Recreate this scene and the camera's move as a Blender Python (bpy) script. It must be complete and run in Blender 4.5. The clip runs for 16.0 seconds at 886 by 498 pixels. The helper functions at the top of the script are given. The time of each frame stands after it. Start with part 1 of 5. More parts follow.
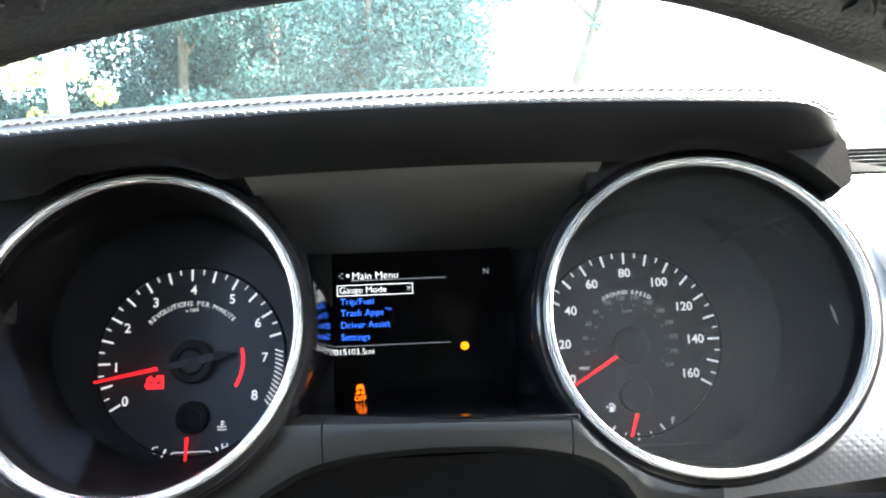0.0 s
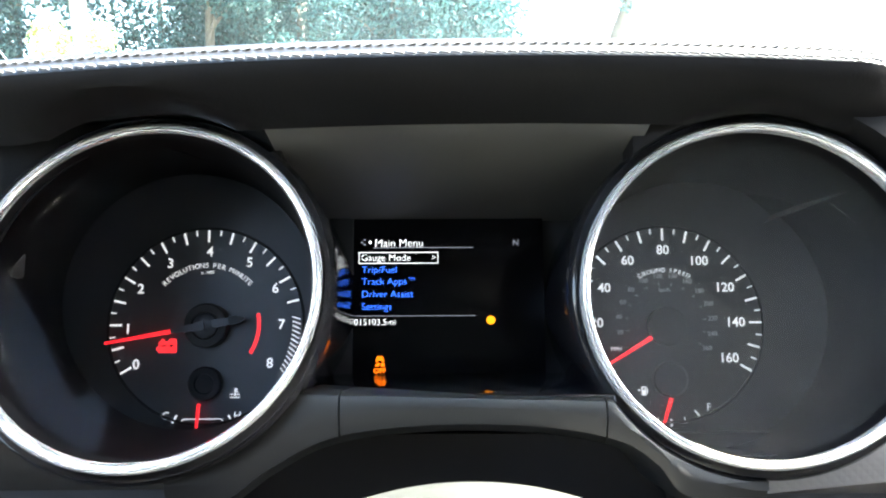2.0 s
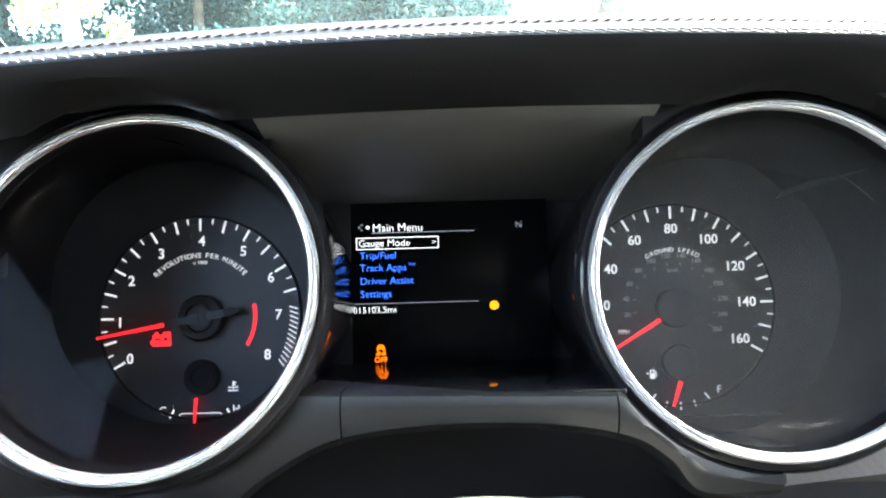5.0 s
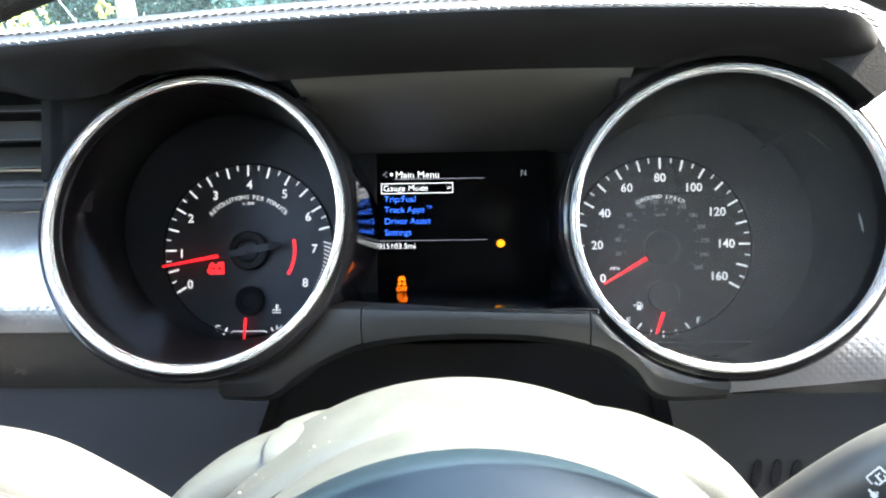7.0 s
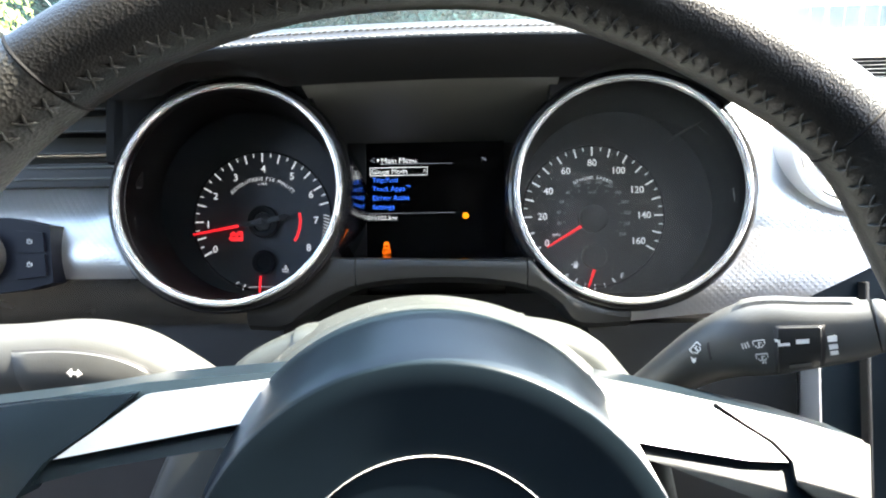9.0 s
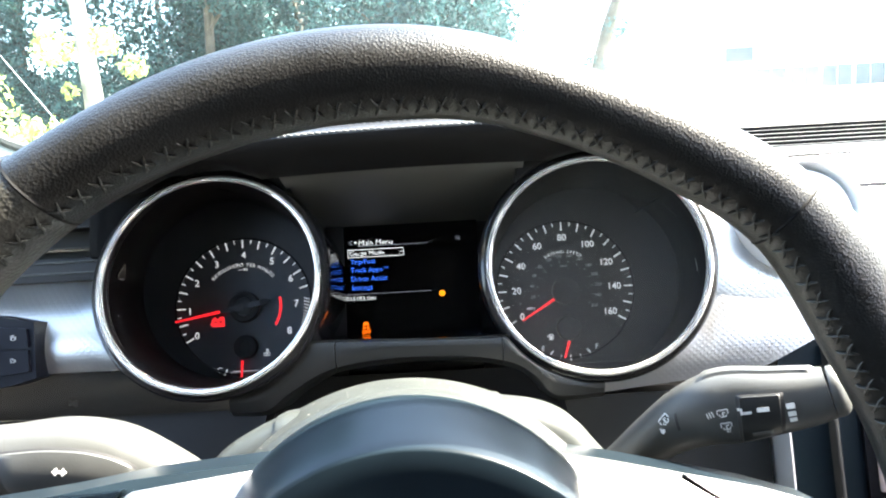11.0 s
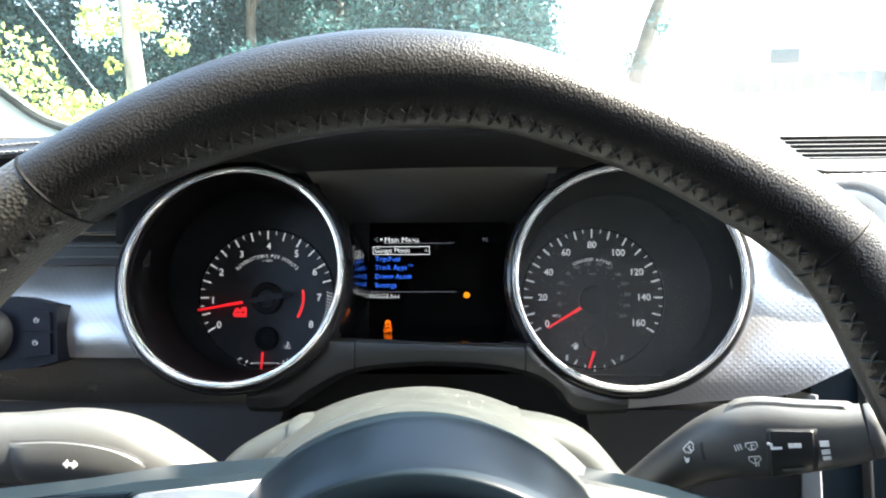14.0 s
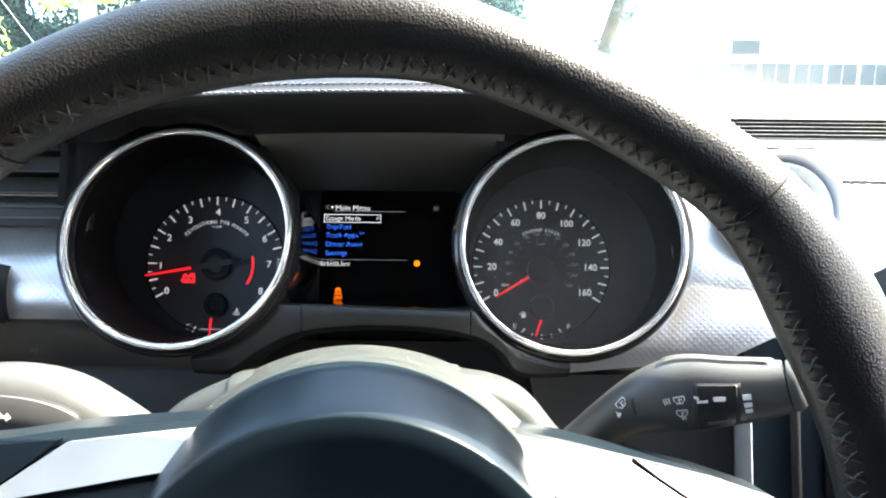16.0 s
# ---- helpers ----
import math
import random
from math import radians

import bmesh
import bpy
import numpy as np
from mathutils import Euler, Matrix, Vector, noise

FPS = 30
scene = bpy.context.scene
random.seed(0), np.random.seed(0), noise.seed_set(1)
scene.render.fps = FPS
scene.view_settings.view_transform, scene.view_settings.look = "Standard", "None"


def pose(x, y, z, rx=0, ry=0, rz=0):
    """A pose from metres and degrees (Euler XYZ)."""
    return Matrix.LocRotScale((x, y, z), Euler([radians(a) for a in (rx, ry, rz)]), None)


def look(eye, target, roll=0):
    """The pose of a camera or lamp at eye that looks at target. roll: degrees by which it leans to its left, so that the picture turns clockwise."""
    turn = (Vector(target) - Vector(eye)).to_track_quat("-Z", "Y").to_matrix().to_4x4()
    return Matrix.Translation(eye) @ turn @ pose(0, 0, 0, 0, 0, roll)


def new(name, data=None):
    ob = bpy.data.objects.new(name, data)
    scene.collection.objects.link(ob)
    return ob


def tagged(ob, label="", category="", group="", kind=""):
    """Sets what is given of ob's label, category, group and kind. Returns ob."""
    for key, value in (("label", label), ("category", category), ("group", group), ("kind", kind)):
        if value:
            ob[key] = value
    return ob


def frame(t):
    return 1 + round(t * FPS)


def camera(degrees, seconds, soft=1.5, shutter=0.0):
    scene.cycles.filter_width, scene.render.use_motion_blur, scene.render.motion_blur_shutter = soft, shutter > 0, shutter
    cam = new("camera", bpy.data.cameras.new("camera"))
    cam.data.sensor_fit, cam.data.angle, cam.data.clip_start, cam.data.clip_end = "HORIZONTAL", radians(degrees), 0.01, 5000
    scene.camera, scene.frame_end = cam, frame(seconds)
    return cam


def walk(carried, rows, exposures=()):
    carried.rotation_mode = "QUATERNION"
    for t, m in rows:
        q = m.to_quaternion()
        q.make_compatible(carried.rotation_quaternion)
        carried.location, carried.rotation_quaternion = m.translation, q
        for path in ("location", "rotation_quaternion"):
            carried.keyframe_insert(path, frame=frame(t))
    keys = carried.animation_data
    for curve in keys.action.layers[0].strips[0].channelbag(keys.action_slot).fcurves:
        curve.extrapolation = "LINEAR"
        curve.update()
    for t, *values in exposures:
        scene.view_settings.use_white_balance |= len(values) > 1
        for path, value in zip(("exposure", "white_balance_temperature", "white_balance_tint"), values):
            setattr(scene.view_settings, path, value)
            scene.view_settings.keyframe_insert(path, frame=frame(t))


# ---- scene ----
# The dashboard frame: x to the right, y into the dash, z up along the dials; it leans back by LEAN_BACK degrees.
LEAN_BACK = 15.5
CL = pose(0, 0, 1.0, -LEAN_BACK, 0, 0)
ID = Matrix.Identity(4)
cam = camera(63.5, 16.0, soft=2.05)
ROWS = [
    (0.0, 0.0059, -0.3885, -0.0081, 99.02, 2.51, -1.51),
    (0.5, 0.0143, -0.3804, -0.0107, 98.03, 3.93, -1.24),
    (1.0, 0.0050, -0.3613, -0.0144, 97.07, 1.47, -0.98),
    (1.5, 0.0047, -0.3635, -0.0143, 97.04, 1.14, -0.41),
    (2.0, 0.0021, -0.3679, -0.0115, 97.54, 0.32, -0.25),
    (2.5, 0.0022, -0.3715, -0.0117, 97.92, 0.64, 0.12),
    (3.0, 0.0054, -0.3758, -0.0082, 98.45, 1.18, -0.00),
    (3.2, 0.0060, -0.3753, -0.0070, 99.10, 1.05, 0.00),
    (5.3, 0.0006, -0.3530, 0.0019, 94.24, 1.63, -0.33),
    (5.5, 0.0028, -0.3512, 0.0007, 94.82, 0.36, 0.40),
    (6.0, 0.0061, -0.3504, -0.0106, 91.34, 0.09, 1.63),
    (6.5, 0.0095, -0.3662, -0.0082, 90.86, -1.12, 1.12),
    (7.0, 0.0178, -0.4076, -0.0107, 91.18, 0.68, 3.16),
    (7.5, 0.0228, -0.4625, -0.0173, 92.02, -3.41, 2.96),
    (8.0, 0.0270, -0.4714, -0.0314, 90.52, 0.18, 3.42),
    (8.2, 0.0296, -0.4817, -0.0318, 90.61, 0.38, 2.12),
    (10.3, 0.0316, -0.5243, -0.0350, 95.28, 1.31, 2.80),
    (10.5, 0.0329, -0.5274, -0.0369, 97.57, 1.08, 3.01),
    (11.0, 0.0357, -0.5231, -0.0255, 96.35, 3.13, 0.91),
    (11.5, 0.0333, -0.5260, -0.0232, 98.50, 0.68, 2.26),
    (12.0, 0.0344, -0.5231, -0.0241, 97.58, 0.44, 0.53),
    (12.5, 0.0354, -0.4965, -0.0121, 96.36, -0.58, 0.97),
    (13.0, 0.0386, -0.5064, -0.0121, 96.19, 0.02, 2.19),
    (13.5, 0.0356, -0.5242, -0.0114, 96.17, -0.71, 2.64),
    (14.0, 0.0372, -0.5147, -0.0163, 95.54, -0.01, 2.89),
    (14.5, 0.0358, -0.5127, -0.0213, 93.65, -0.68, 2.81),
    (15.0, 0.0382, -0.5155, -0.0248, 93.32, -0.76, 2.04),
    (15.5, 0.0447, -0.5169, -0.0262, 93.86, -0.74, 0.63),
    (16.0, 0.0469, -0.5170, -0.0274, 94.26, -0.57, -0.05),
]
walk(cam, [(t, CL @ pose(x, y, z, rx, ry, rz)) for t, x, y, z, rx, ry, rz in ROWS],
     exposures=[(t, e, 6900, 10) for t, e in ((0.0, 4.45), (3.0, 4.5), (5.5, 4.5), (6.5, 4.6), (7.0, 4.6), (8.0, 4.12), (10.5, 4.15), (11.5, 3.88), (13.0, 3.74), (14.5, 3.66), (16.0, 3.72))])

# ---- world and sun ----
SUN_AZ, SUN_EL = 77.0, 50.0  # degrees to the right of straight ahead, and up
world = bpy.data.worlds.new("sky")
scene.world = world
world.use_nodes = True
wn = world.node_tree.nodes
sky = wn.new("ShaderNodeTexSky")
sky.sky_type = "NISHITA"
sky.sun_disc = False
sky.air_density, sky.dust_density, sky.ozone_density = 0.9, 3.0, 0.6
sky.sun_elevation = radians(SUN_EL)
sky.sun_rotation = radians(SUN_AZ)
world.node_tree.links.new(sky.outputs[0], wn["Background"].inputs[0])
wn["Background"].inputs[1].default_value = 0.15
sun_dir = Vector((math.sin(radians(SUN_AZ)) * math.cos(radians(SUN_EL)), math.cos(radians(SUN_AZ)) * math.cos(radians(SUN_EL)), math.sin(radians(SUN_EL))))
sun = new("sun", bpy.data.lights.new("sun", "SUN"))
sun.data.energy, sun.data.angle, sun.data.color = 5.0, radians(0.6), (1.0, 0.95, 0.86)
sun.matrix_basis = look(sun_dir * 30, (0, 0, 0))


# ---- materials ----
def nodes_of(name):
    m = bpy.data.materials.new(name)
    m.use_nodes = True
    nt = m.node_tree
    return m, nt, nt.nodes["Principled BSDF"]


def pm(name, col, rough=0.5, metal=0.0, var=0.15, vs=60.0, bump=0.0, bs=900.0, cells=False, coat=0.0, rvar=0.1, spec=0.5, per_object=0.0):
    """A painted, moulded or metal surface: colour that drifts at two scales, uneven gloss, fine grain."""
    m, nt, p = nodes_of(name)
    N, L = nt.nodes.new, nt.links.new
    tc = N("ShaderNodeTexCoord")
    big = N("ShaderNodeTexNoise")
    big.inputs["Scale"].default_value, big.inputs["Detail"].default_value = vs, 6
    fine = N("ShaderNodeTexVoronoi" if cells else "ShaderNodeTexNoise")
    fine.inputs["Scale"].default_value = bs
    L(tc.outputs["Object"], big.inputs["Vector"])
    L(tc.outputs["Object"], fine.inputs["Vector"])
    ramp = N("ShaderNodeValToRGB")
    lo, hi = [tuple(min(1, c * k) for c in col) + (1,) for k in (1 - var, 1 + var)]
    ramp.color_ramp.elements[0].position, ramp.color_ramp.elements[1].position = 0.3, 0.7
    ramp.color_ramp.elements[0].color, ramp.color_ramp.elements[1].color = lo, hi
    L(big.outputs[0], ramp.inputs[0])
    out = ramp.outputs[0]
    if per_object:
        info, hsv = N("ShaderNodeObjectInfo"), N("ShaderNodeHueSaturation")
        rng = N("ShaderNodeMapRange")
        rng.inputs["To Min"].default_value, rng.inputs["To Max"].default_value = 1 - per_object, 1 + per_object
        L(info.outputs["Random"], rng.inputs["Value"])
        L(rng.outputs[0], hsv.inputs["Value"])
        L(out, hsv.inputs["Color"])
        out = hsv.outputs[0]
    L(out, p.inputs["Base Color"])
    rr = N("ShaderNodeMapRange")
    rr.inputs["To Min"].default_value, rr.inputs["To Max"].default_value = max(0.02, rough - rvar), min(1, rough + rvar)
    L(big.outputs[0], rr.inputs["Value"])
    L(rr.outputs[0], p.inputs["Roughness"])
    p.inputs["Metallic"].default_value = metal
    p.inputs["Specular IOR Level"].default_value = spec
    p.inputs["Coat Weight"].default_value = coat
    if bump:
        b = N("ShaderNodeBump")
        b.inputs["Strength"].default_value, b.inputs["Distance"].default_value = bump, 0.6 / bs
        L(fine.outputs[0], b.inputs["Height"])
        L(b.outputs[0], p.inputs["Normal"])
    return m


def em(name, col, strength, base=0.5):
    m, nt, p = nodes_of(name)
    p.inputs["Base Color"].default_value = tuple(base * c for c in col) + (1,)
    p.inputs["Emission Color"].default_value = (*col, 1)
    p.inputs["Emission Strength"].default_value = strength
    p.inputs["Roughness"].default_value = 0.5
    return m


def patterned(name, col, rough):
    """Silver trim pressed with rows of small pyramids."""
    m = pm(name, col, rough, 0.86, 0.06, 30, rvar=0.05)
    nt = m.node_tree
    N, L = nt.nodes.new, nt.links.new
    tc, sep = N("ShaderNodeTexCoord"), N("ShaderNodeSeparateXYZ")
    L(tc.outputs["Object"], sep.inputs[0])
    waves = []
    for s in (1, -1):
        add, pp = N("ShaderNodeMath"), N("ShaderNodeMath")
        add.operation, pp.operation = ("ADD" if s > 0 else "SUBTRACT"), "PINGPONG"
        L(sep.outputs["X"], add.inputs[0])
        L(sep.outputs["Z"], add.inputs[1])
        L(add.outputs[0], pp.inputs[0])
        pp.inputs[1].default_value = 0.0021
        waves.append(pp)
    top = N("ShaderNodeMath")
    top.operation = "MINIMUM"
    L(waves[0].outputs[0], top.inputs[0])
    L(waves[1].outputs[0], top.inputs[1])
    b = N("ShaderNodeBump")
    b.inputs["Strength"].default_value, b.inputs["Distance"].default_value = 0.15, 0.30
    L(top.outputs[0], b.inputs["Height"])
    L(b.outputs[0], nt.nodes["Principled BSDF"].inputs["Normal"])
    return m


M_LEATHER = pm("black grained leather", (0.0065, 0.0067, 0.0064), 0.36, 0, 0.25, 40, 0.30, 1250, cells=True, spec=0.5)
M_LEATHER2 = pm("lighter coarse black leather", (0.022, 0.022, 0.019), 0.38, 0, 0.25, 40, 0.42, 850, cells=True, spec=0.8)
M_PAD = pm("soft black dash vinyl", (0.010, 0.010, 0.0102), 0.42, 0, 0.2, 25, 0.20, 1000, cells=True, spec=0.5)
M_HOODFACE = pm("matt charcoal plastic", (0.006, 0.006, 0.006), 0.6, 0, 0.2, 25, 0.2, 1200, spec=0.12)
M_GREY = pm("satin dark grey plastic", (0.062, 0.061, 0.055), 0.55, 0, 0.15, 18, 0.1, 1500)
M_TRIM = pm("satin grey trim plastic", (0.010, 0.0105, 0.0105), 0.45, 0, 0.12, 20, 0.1, 1500, spec=0.38)
M_GLOSS = pm("gloss black plastic", (0.008, 0.008, 0.009), 0.1, 0, 0.3, 30, rvar=0.05)
M_BLACK = pm("matt black plastic", (0.012, 0.012, 0.013), 0.6, 0, 0.3, 30, 0.1, 1400)
M_TUBE = pm("black gauge tube", (0.003, 0.003, 0.0036), 0.6, 0, 0.3, 30, rvar=0.08, spec=0.12)
M_DIAL = pm("slate dial face", (0.054, 0.057, 0.066), 0.42, 0, 0.12, 45)
# Tachometer plate round the scale: the tube's shade is put into its colour.
M_PLATE = pm("shade-darkened slate plate", (0.018, 0.019, 0.023), 0.42, 0, 0.12, 45)
M_HUBDISC = pm("dark slate hub disc", (0.026, 0.027, 0.029), 0.5, 0, 0.12, 45)
M_DIALRIM = pm("dark dial edge", (0.012, 0.012, 0.014), 0.6, 0, 0.1, 45, spec=0.2)
M_CHROME = pm("polished chrome", (0.97, 0.97, 0.96), 0.06, 0.76, 0.02, 60, 0.02, 300, rvar=0.05)
M_SILVER = patterned("pyramid pressed silver trim", (0.46, 0.46, 0.45), 0.30)
# Round vent silver: sun glare is put into the near-white colour.
M_VENT_GLARE = pm("silver whitened for sun glare", (0.82, 0.82, 0.81), 0.4, 0.05, 0.05, 40)
M_LIP = pm("dark metallic paint", (0.085, 0.085, 0.080), 0.24, 0.7, 0.06, 40)
M_SATIN = pm("satin silver paint", (0.6, 0.61, 0.62), 0.32, 0.6, 0.06, 40)
M_THREAD = pm("pale grey thread", (0.14, 0.145, 0.143), 0.7, 0, 0.15, 300, 0.4, 2500)
M_THREAD_D = pm("dark thread", (0.016, 0.016, 0.014), 0.45, 0, 0.25, 300, 0.4, 2500)
M_SHROUD = pm("dusty black column plastic", (0.0245, 0.0285, 0.0265), 0.48, 0, 0.12, 70, 0.10, 1500, cells=True)
M_SWITCH = pm("navy black switch plastic", (0.0028, 0.0034, 0.0065), 0.42, 0, 0.15, 50, 0.08, 1500, spec=0.12)
M_STALK = pm("black stalk plastic", (0.044, 0.046, 0.0445), 0.42, 0, 0.15, 50, 0.12, 1500)
M_HUB = pm("smooth dark airbag vinyl", (0.0042, 0.0086, 0.0122), 0.33, 0, 0.15, 18, rvar=0.05, spec=0.24)
M_DUST = pm("pale dust", (0.55, 0.53, 0.48), 0.9, 0, 0.1, 300)
M_WHITE_INK = em("white backlit ink", (0.9, 0.95, 1.0), 0.042, 0.8)
M_GREY_INK = em("dim grey ink", (0.55, 0.58, 0.6), 0.010, 0.38)
M_ICON = pm("white print", (0.62, 0.62, 0.6), 0.6, 0, 0.1, 400)
M_RED = em("lit red needle", (1.0, 0.02, 0.03), 0.075)
M_RED_INK = em("lit red mark", (1.0, 0.03, 0.04), 0.07)
M_LCD = pm("black display glass", (0.003, 0.003, 0.004), 0.22, 0, 0.1, 30, rvar=0.03, spec=0.2)
M_LCDPIX = em("display white", (0.85, 0.93, 1.0), 0.11, 0.1)
M_LCDBLUE = em("display blue", (0.03, 0.17, 1.0), 0.14, 0.1)
M_LCDGREY = em("display grey", (0.35, 0.4, 0.5), 0.045, 0.1)
M_AMBER = em("amber telltale", (1.0, 0.16, 0.005), 0.13, 0.1)
M_AMBER2 = em("yellow amber telltale", (1.0, 0.30, 0.01), 0.12, 0.1)
M_CLOTH = pm("dark headliner cloth", (0.07, 0.07, 0.068), 0.85, 0, 0.1, 20, 0.3, 900)
M_PILLAR = pm("light grey pillar trim", (0.27, 0.29, 0.275), 0.7, 0, 0.06, 20, 0.2, 900)
M_FLOOR = pm("dark floor mat", (0.03, 0.03, 0.03), 0.9, 0, 0.12, 12, 0.3, 700)
M_CABIN = pm("dark cabin cloth", (0.018, 0.018, 0.02), 0.8, 0, 0.12, 12, 0.3, 700)
# Dash top: colour lightened for dust and for the sun's glare on it.
M_DASHTOP = pm("dusty sun-paled dash vinyl", (0.12, 0.12, 0.118), 0.42, 0, 0.2, 12, 0.2, 900, cells=True)
M_RUBBER = pm("black rubber seal", (0.015, 0.015, 0.015), 0.55, 0, 0.2, 80)


def dusty_glass(name, haze_lo, haze_hi, scale, tint=(0.93, 0.97, 0.96, 1), ior=1.45, film=(0.6, 0.82, 0.86, 1)):
    """Clear glass with a thin, patchy film that paints on dust and glare haze."""
    m = bpy.data.materials.new(name)
    m.use_nodes = True
    nt = m.node_tree
    nt.nodes.clear()
    o = nt.nodes.new("ShaderNodeOutputMaterial")
    tr, gl, dif, tl = (nt.nodes.new("ShaderNodeBsdf" + k) for k in ("Transparent", "Glossy", "Diffuse", "Translucent"))
    tr.inputs[0].default_value = tint
    gl.inputs["Roughness"].default_value = 0.02
    dif.inputs[0].default_value = film
    tl.inputs[0].default_value = film
    fr = nt.nodes.new("ShaderNodeFresnel")
    fr.inputs["IOR"].default_value = ior
    mix1, mix2, mix3 = (nt.nodes.new("ShaderNodeMixShader") for _ in range(3))
    tc = nt.nodes.new("ShaderNodeTexCoord")
    nz = nt.nodes.new("ShaderNodeTexNoise")
    nz.inputs["Scale"].default_value, nz.inputs["Detail"].default_value = scale, 8
    mr = nt.nodes.new("ShaderNodeMapRange")
    mr.inputs["From Min"].default_value, mr.inputs["From Max"].default_value = 0.35, 0.75
    mr.inputs["To Min"].default_value, mr.inputs["To Max"].default_value = haze_lo, haze_hi
    lk = nt.links.new
    lk(tc.outputs["Object"], nz.inputs["Vector"])
    lk(nz.outputs[0], mr.inputs["Value"])
    lk(fr.outputs[0], mix1.inputs[0])
    lk(tr.outputs[0], mix1.inputs[1])
    lk(gl.outputs[0], mix1.inputs[2])
    mix3.inputs[0].default_value = 0.7
    lk(dif.outputs[0], mix3.inputs[1])
    lk(tl.outputs[0], mix3.inputs[2])
    lk(mr.outputs[0], mix2.inputs[0])
    lk(mix1.outputs[0], mix2.inputs[1])
    lk(mix3.outputs[0], mix2.inputs[2])
    lk(mix2.outputs[0], o.inputs[0])
    return m


# Speedometer lens: its strong pale film paints in the glare haze over the dial.
M_LENS_HAZE = dusty_glass("glare-hazed gauge lens", 0.072, 0.12, 40, (0.97, 0.97, 0.97, 1), 1.16, (0.76, 0.77, 0.70, 1))
M_LENS = dusty_glass("dusty gauge lens", 0.0005, 0.004, 40, (0.97, 0.97, 0.97, 1), 1.16)


# ---- mesh helpers ----
WM = {}


def thing(name, label, category, at=(0, 0, 0), base=CL, kind="", group=""):
    e = new(name)
    e.empty_display_size = 0.02
    e.matrix_basis = base @ Matrix.Translation(at)
    WM[e.name] = e.matrix_basis.copy()
    return tagged(e, label, category, group, kind)


def mesh_of(bm, mat, angle=38):
    me = bpy.data.meshes.new("mesh")
    bmesh.ops.recalc_face_normals(bm, faces=bm.faces[:])
    bm.to_mesh(me)
    bm.free()
    me.shade_smooth()
    me.set_sharp_from_angle(angle=radians(angle))
    me.materials.append(mat)
    return me


def part(name, bm, mat, parent, label="", m=ID, base=CL, kind=""):
    """Links a bmesh (or a shared mesh) as one mesh object under a thing or a part."""
    me = bm if isinstance(bm, bpy.types.Mesh) else mesh_of(bm, mat)
    ob = new(name, me)
    ob.parent = parent
    ob.matrix_parent_inverse = WM[parent.name].inverted()
    ob.matrix_basis = base @ m
    WM[ob.name] = base @ m
    return tagged(ob, label, kind=kind)


def single(name, bm, mat, label, category, base=CL, kind="", group=""):
    """A thing of one mesh."""
    me = bm if isinstance(bm, bpy.types.Mesh) else mesh_of(bm, mat)
    ob = new(name, me)
    ob.matrix_basis = base
    WM[ob.name] = base.copy()
    return tagged(ob, label, category, group, kind)


def grid(f, nu, nv, cu=False, cv=False, caps=False):
    bm = bmesh.new()
    rows = [[bm.verts.new(f(i / (nu if cu else nu - 1), j / (nv if cv else nv - 1))) for j in range(nv)] for i in range(nu)]
    for i in range(nu if cu else nu - 1):
        for j in range(nv if cv else nv - 1):
            bm.faces.new((rows[i][j], rows[(i + 1) % nu][j], rows[(i + 1) % nu][(j + 1) % nv], rows[i][(j + 1) % nv]))
    if caps:
        bm.faces.new(rows[0])
        bm.faces.new(rows[-1][::-1])
    return bm


def rbox(x0, x1, y0, y1, z0, z1, b=0.001, seg=2):
    bm = bmesh.new()
    bmesh.ops.create_cube(bm, size=1)
    for v in bm.verts:
        v.co = Vector(((x0 + x1) / 2 + v.co.x * (x1 - x0), (y0 + y1) / 2 + v.co.y * (y1 - y0), (z0 + z1) / 2 + v.co.z * (z1 - z0)))
    if b:
        bmesh.ops.bevel(bm, geom=bm.edges[:], offset=b, segments=seg, affect="EDGES", profile=0.6)
    return bm


def prism(poly, y0, y1, b=0.0, seg=2):
    """A polygon of (x, z) corners, extruded from y0 to y1."""
    bm = bmesh.new()
    f = bm.faces.new([bm.verts.new((x, y0, z)) for x, z in poly])
    r = bmesh.ops.extrude_face_region(bm, geom=[f])
    for v in r["geom"]:
        if isinstance(v, bmesh.types.BMVert):
            v.co.y = y1
    if b:
        bmesh.ops.bevel(bm, geom=[e for e in bm.edges if abs(e.verts[0].co.y - e.verts[1].co.y) < 1e-6 and e.verts[0].co.y == min(y0, y1)], offset=b, segments=seg, affect="EDGES")
    return bm


def lathe(profile, c=(0, 0, 0), n=64, arc=(0, 360), closed=False):
    """Turns (radius, y) pairs about the y axis through c."""
    full = arc[1] - arc[0] >= 360

    def f(u, v):
        a = radians(arc[0] + (arc[1] - arc[0]) * u)
        k = v * (len(profile) if closed else len(profile) - 1)
        r, y = profile[int(round(k)) % len(profile)]
        return (c[0] + r * math.sin(a), c[1] + y, c[2] + r * math.cos(a))
    return grid(f, n, len(profile), cu=full, cv=closed)


def loft(secs, n=28, power=2.4, caps=True):
    """Superellipse sections (centre, half axis a, half axis b) joined along their order."""
    def f(u, v):
        c, a, b = secs[int(round(u * (len(secs) - 1)))]
        t = 2 * math.pi * v
        ct, st = math.cos(t), math.sin(t)
        k = 2 / power
        return Vector(c) + Vector(a) * math.copysign(abs(ct) ** k, ct) + Vector(b) * math.copysign(abs(st) ** k, st)
    return grid(f, len(secs), n, cv=True, caps=caps)


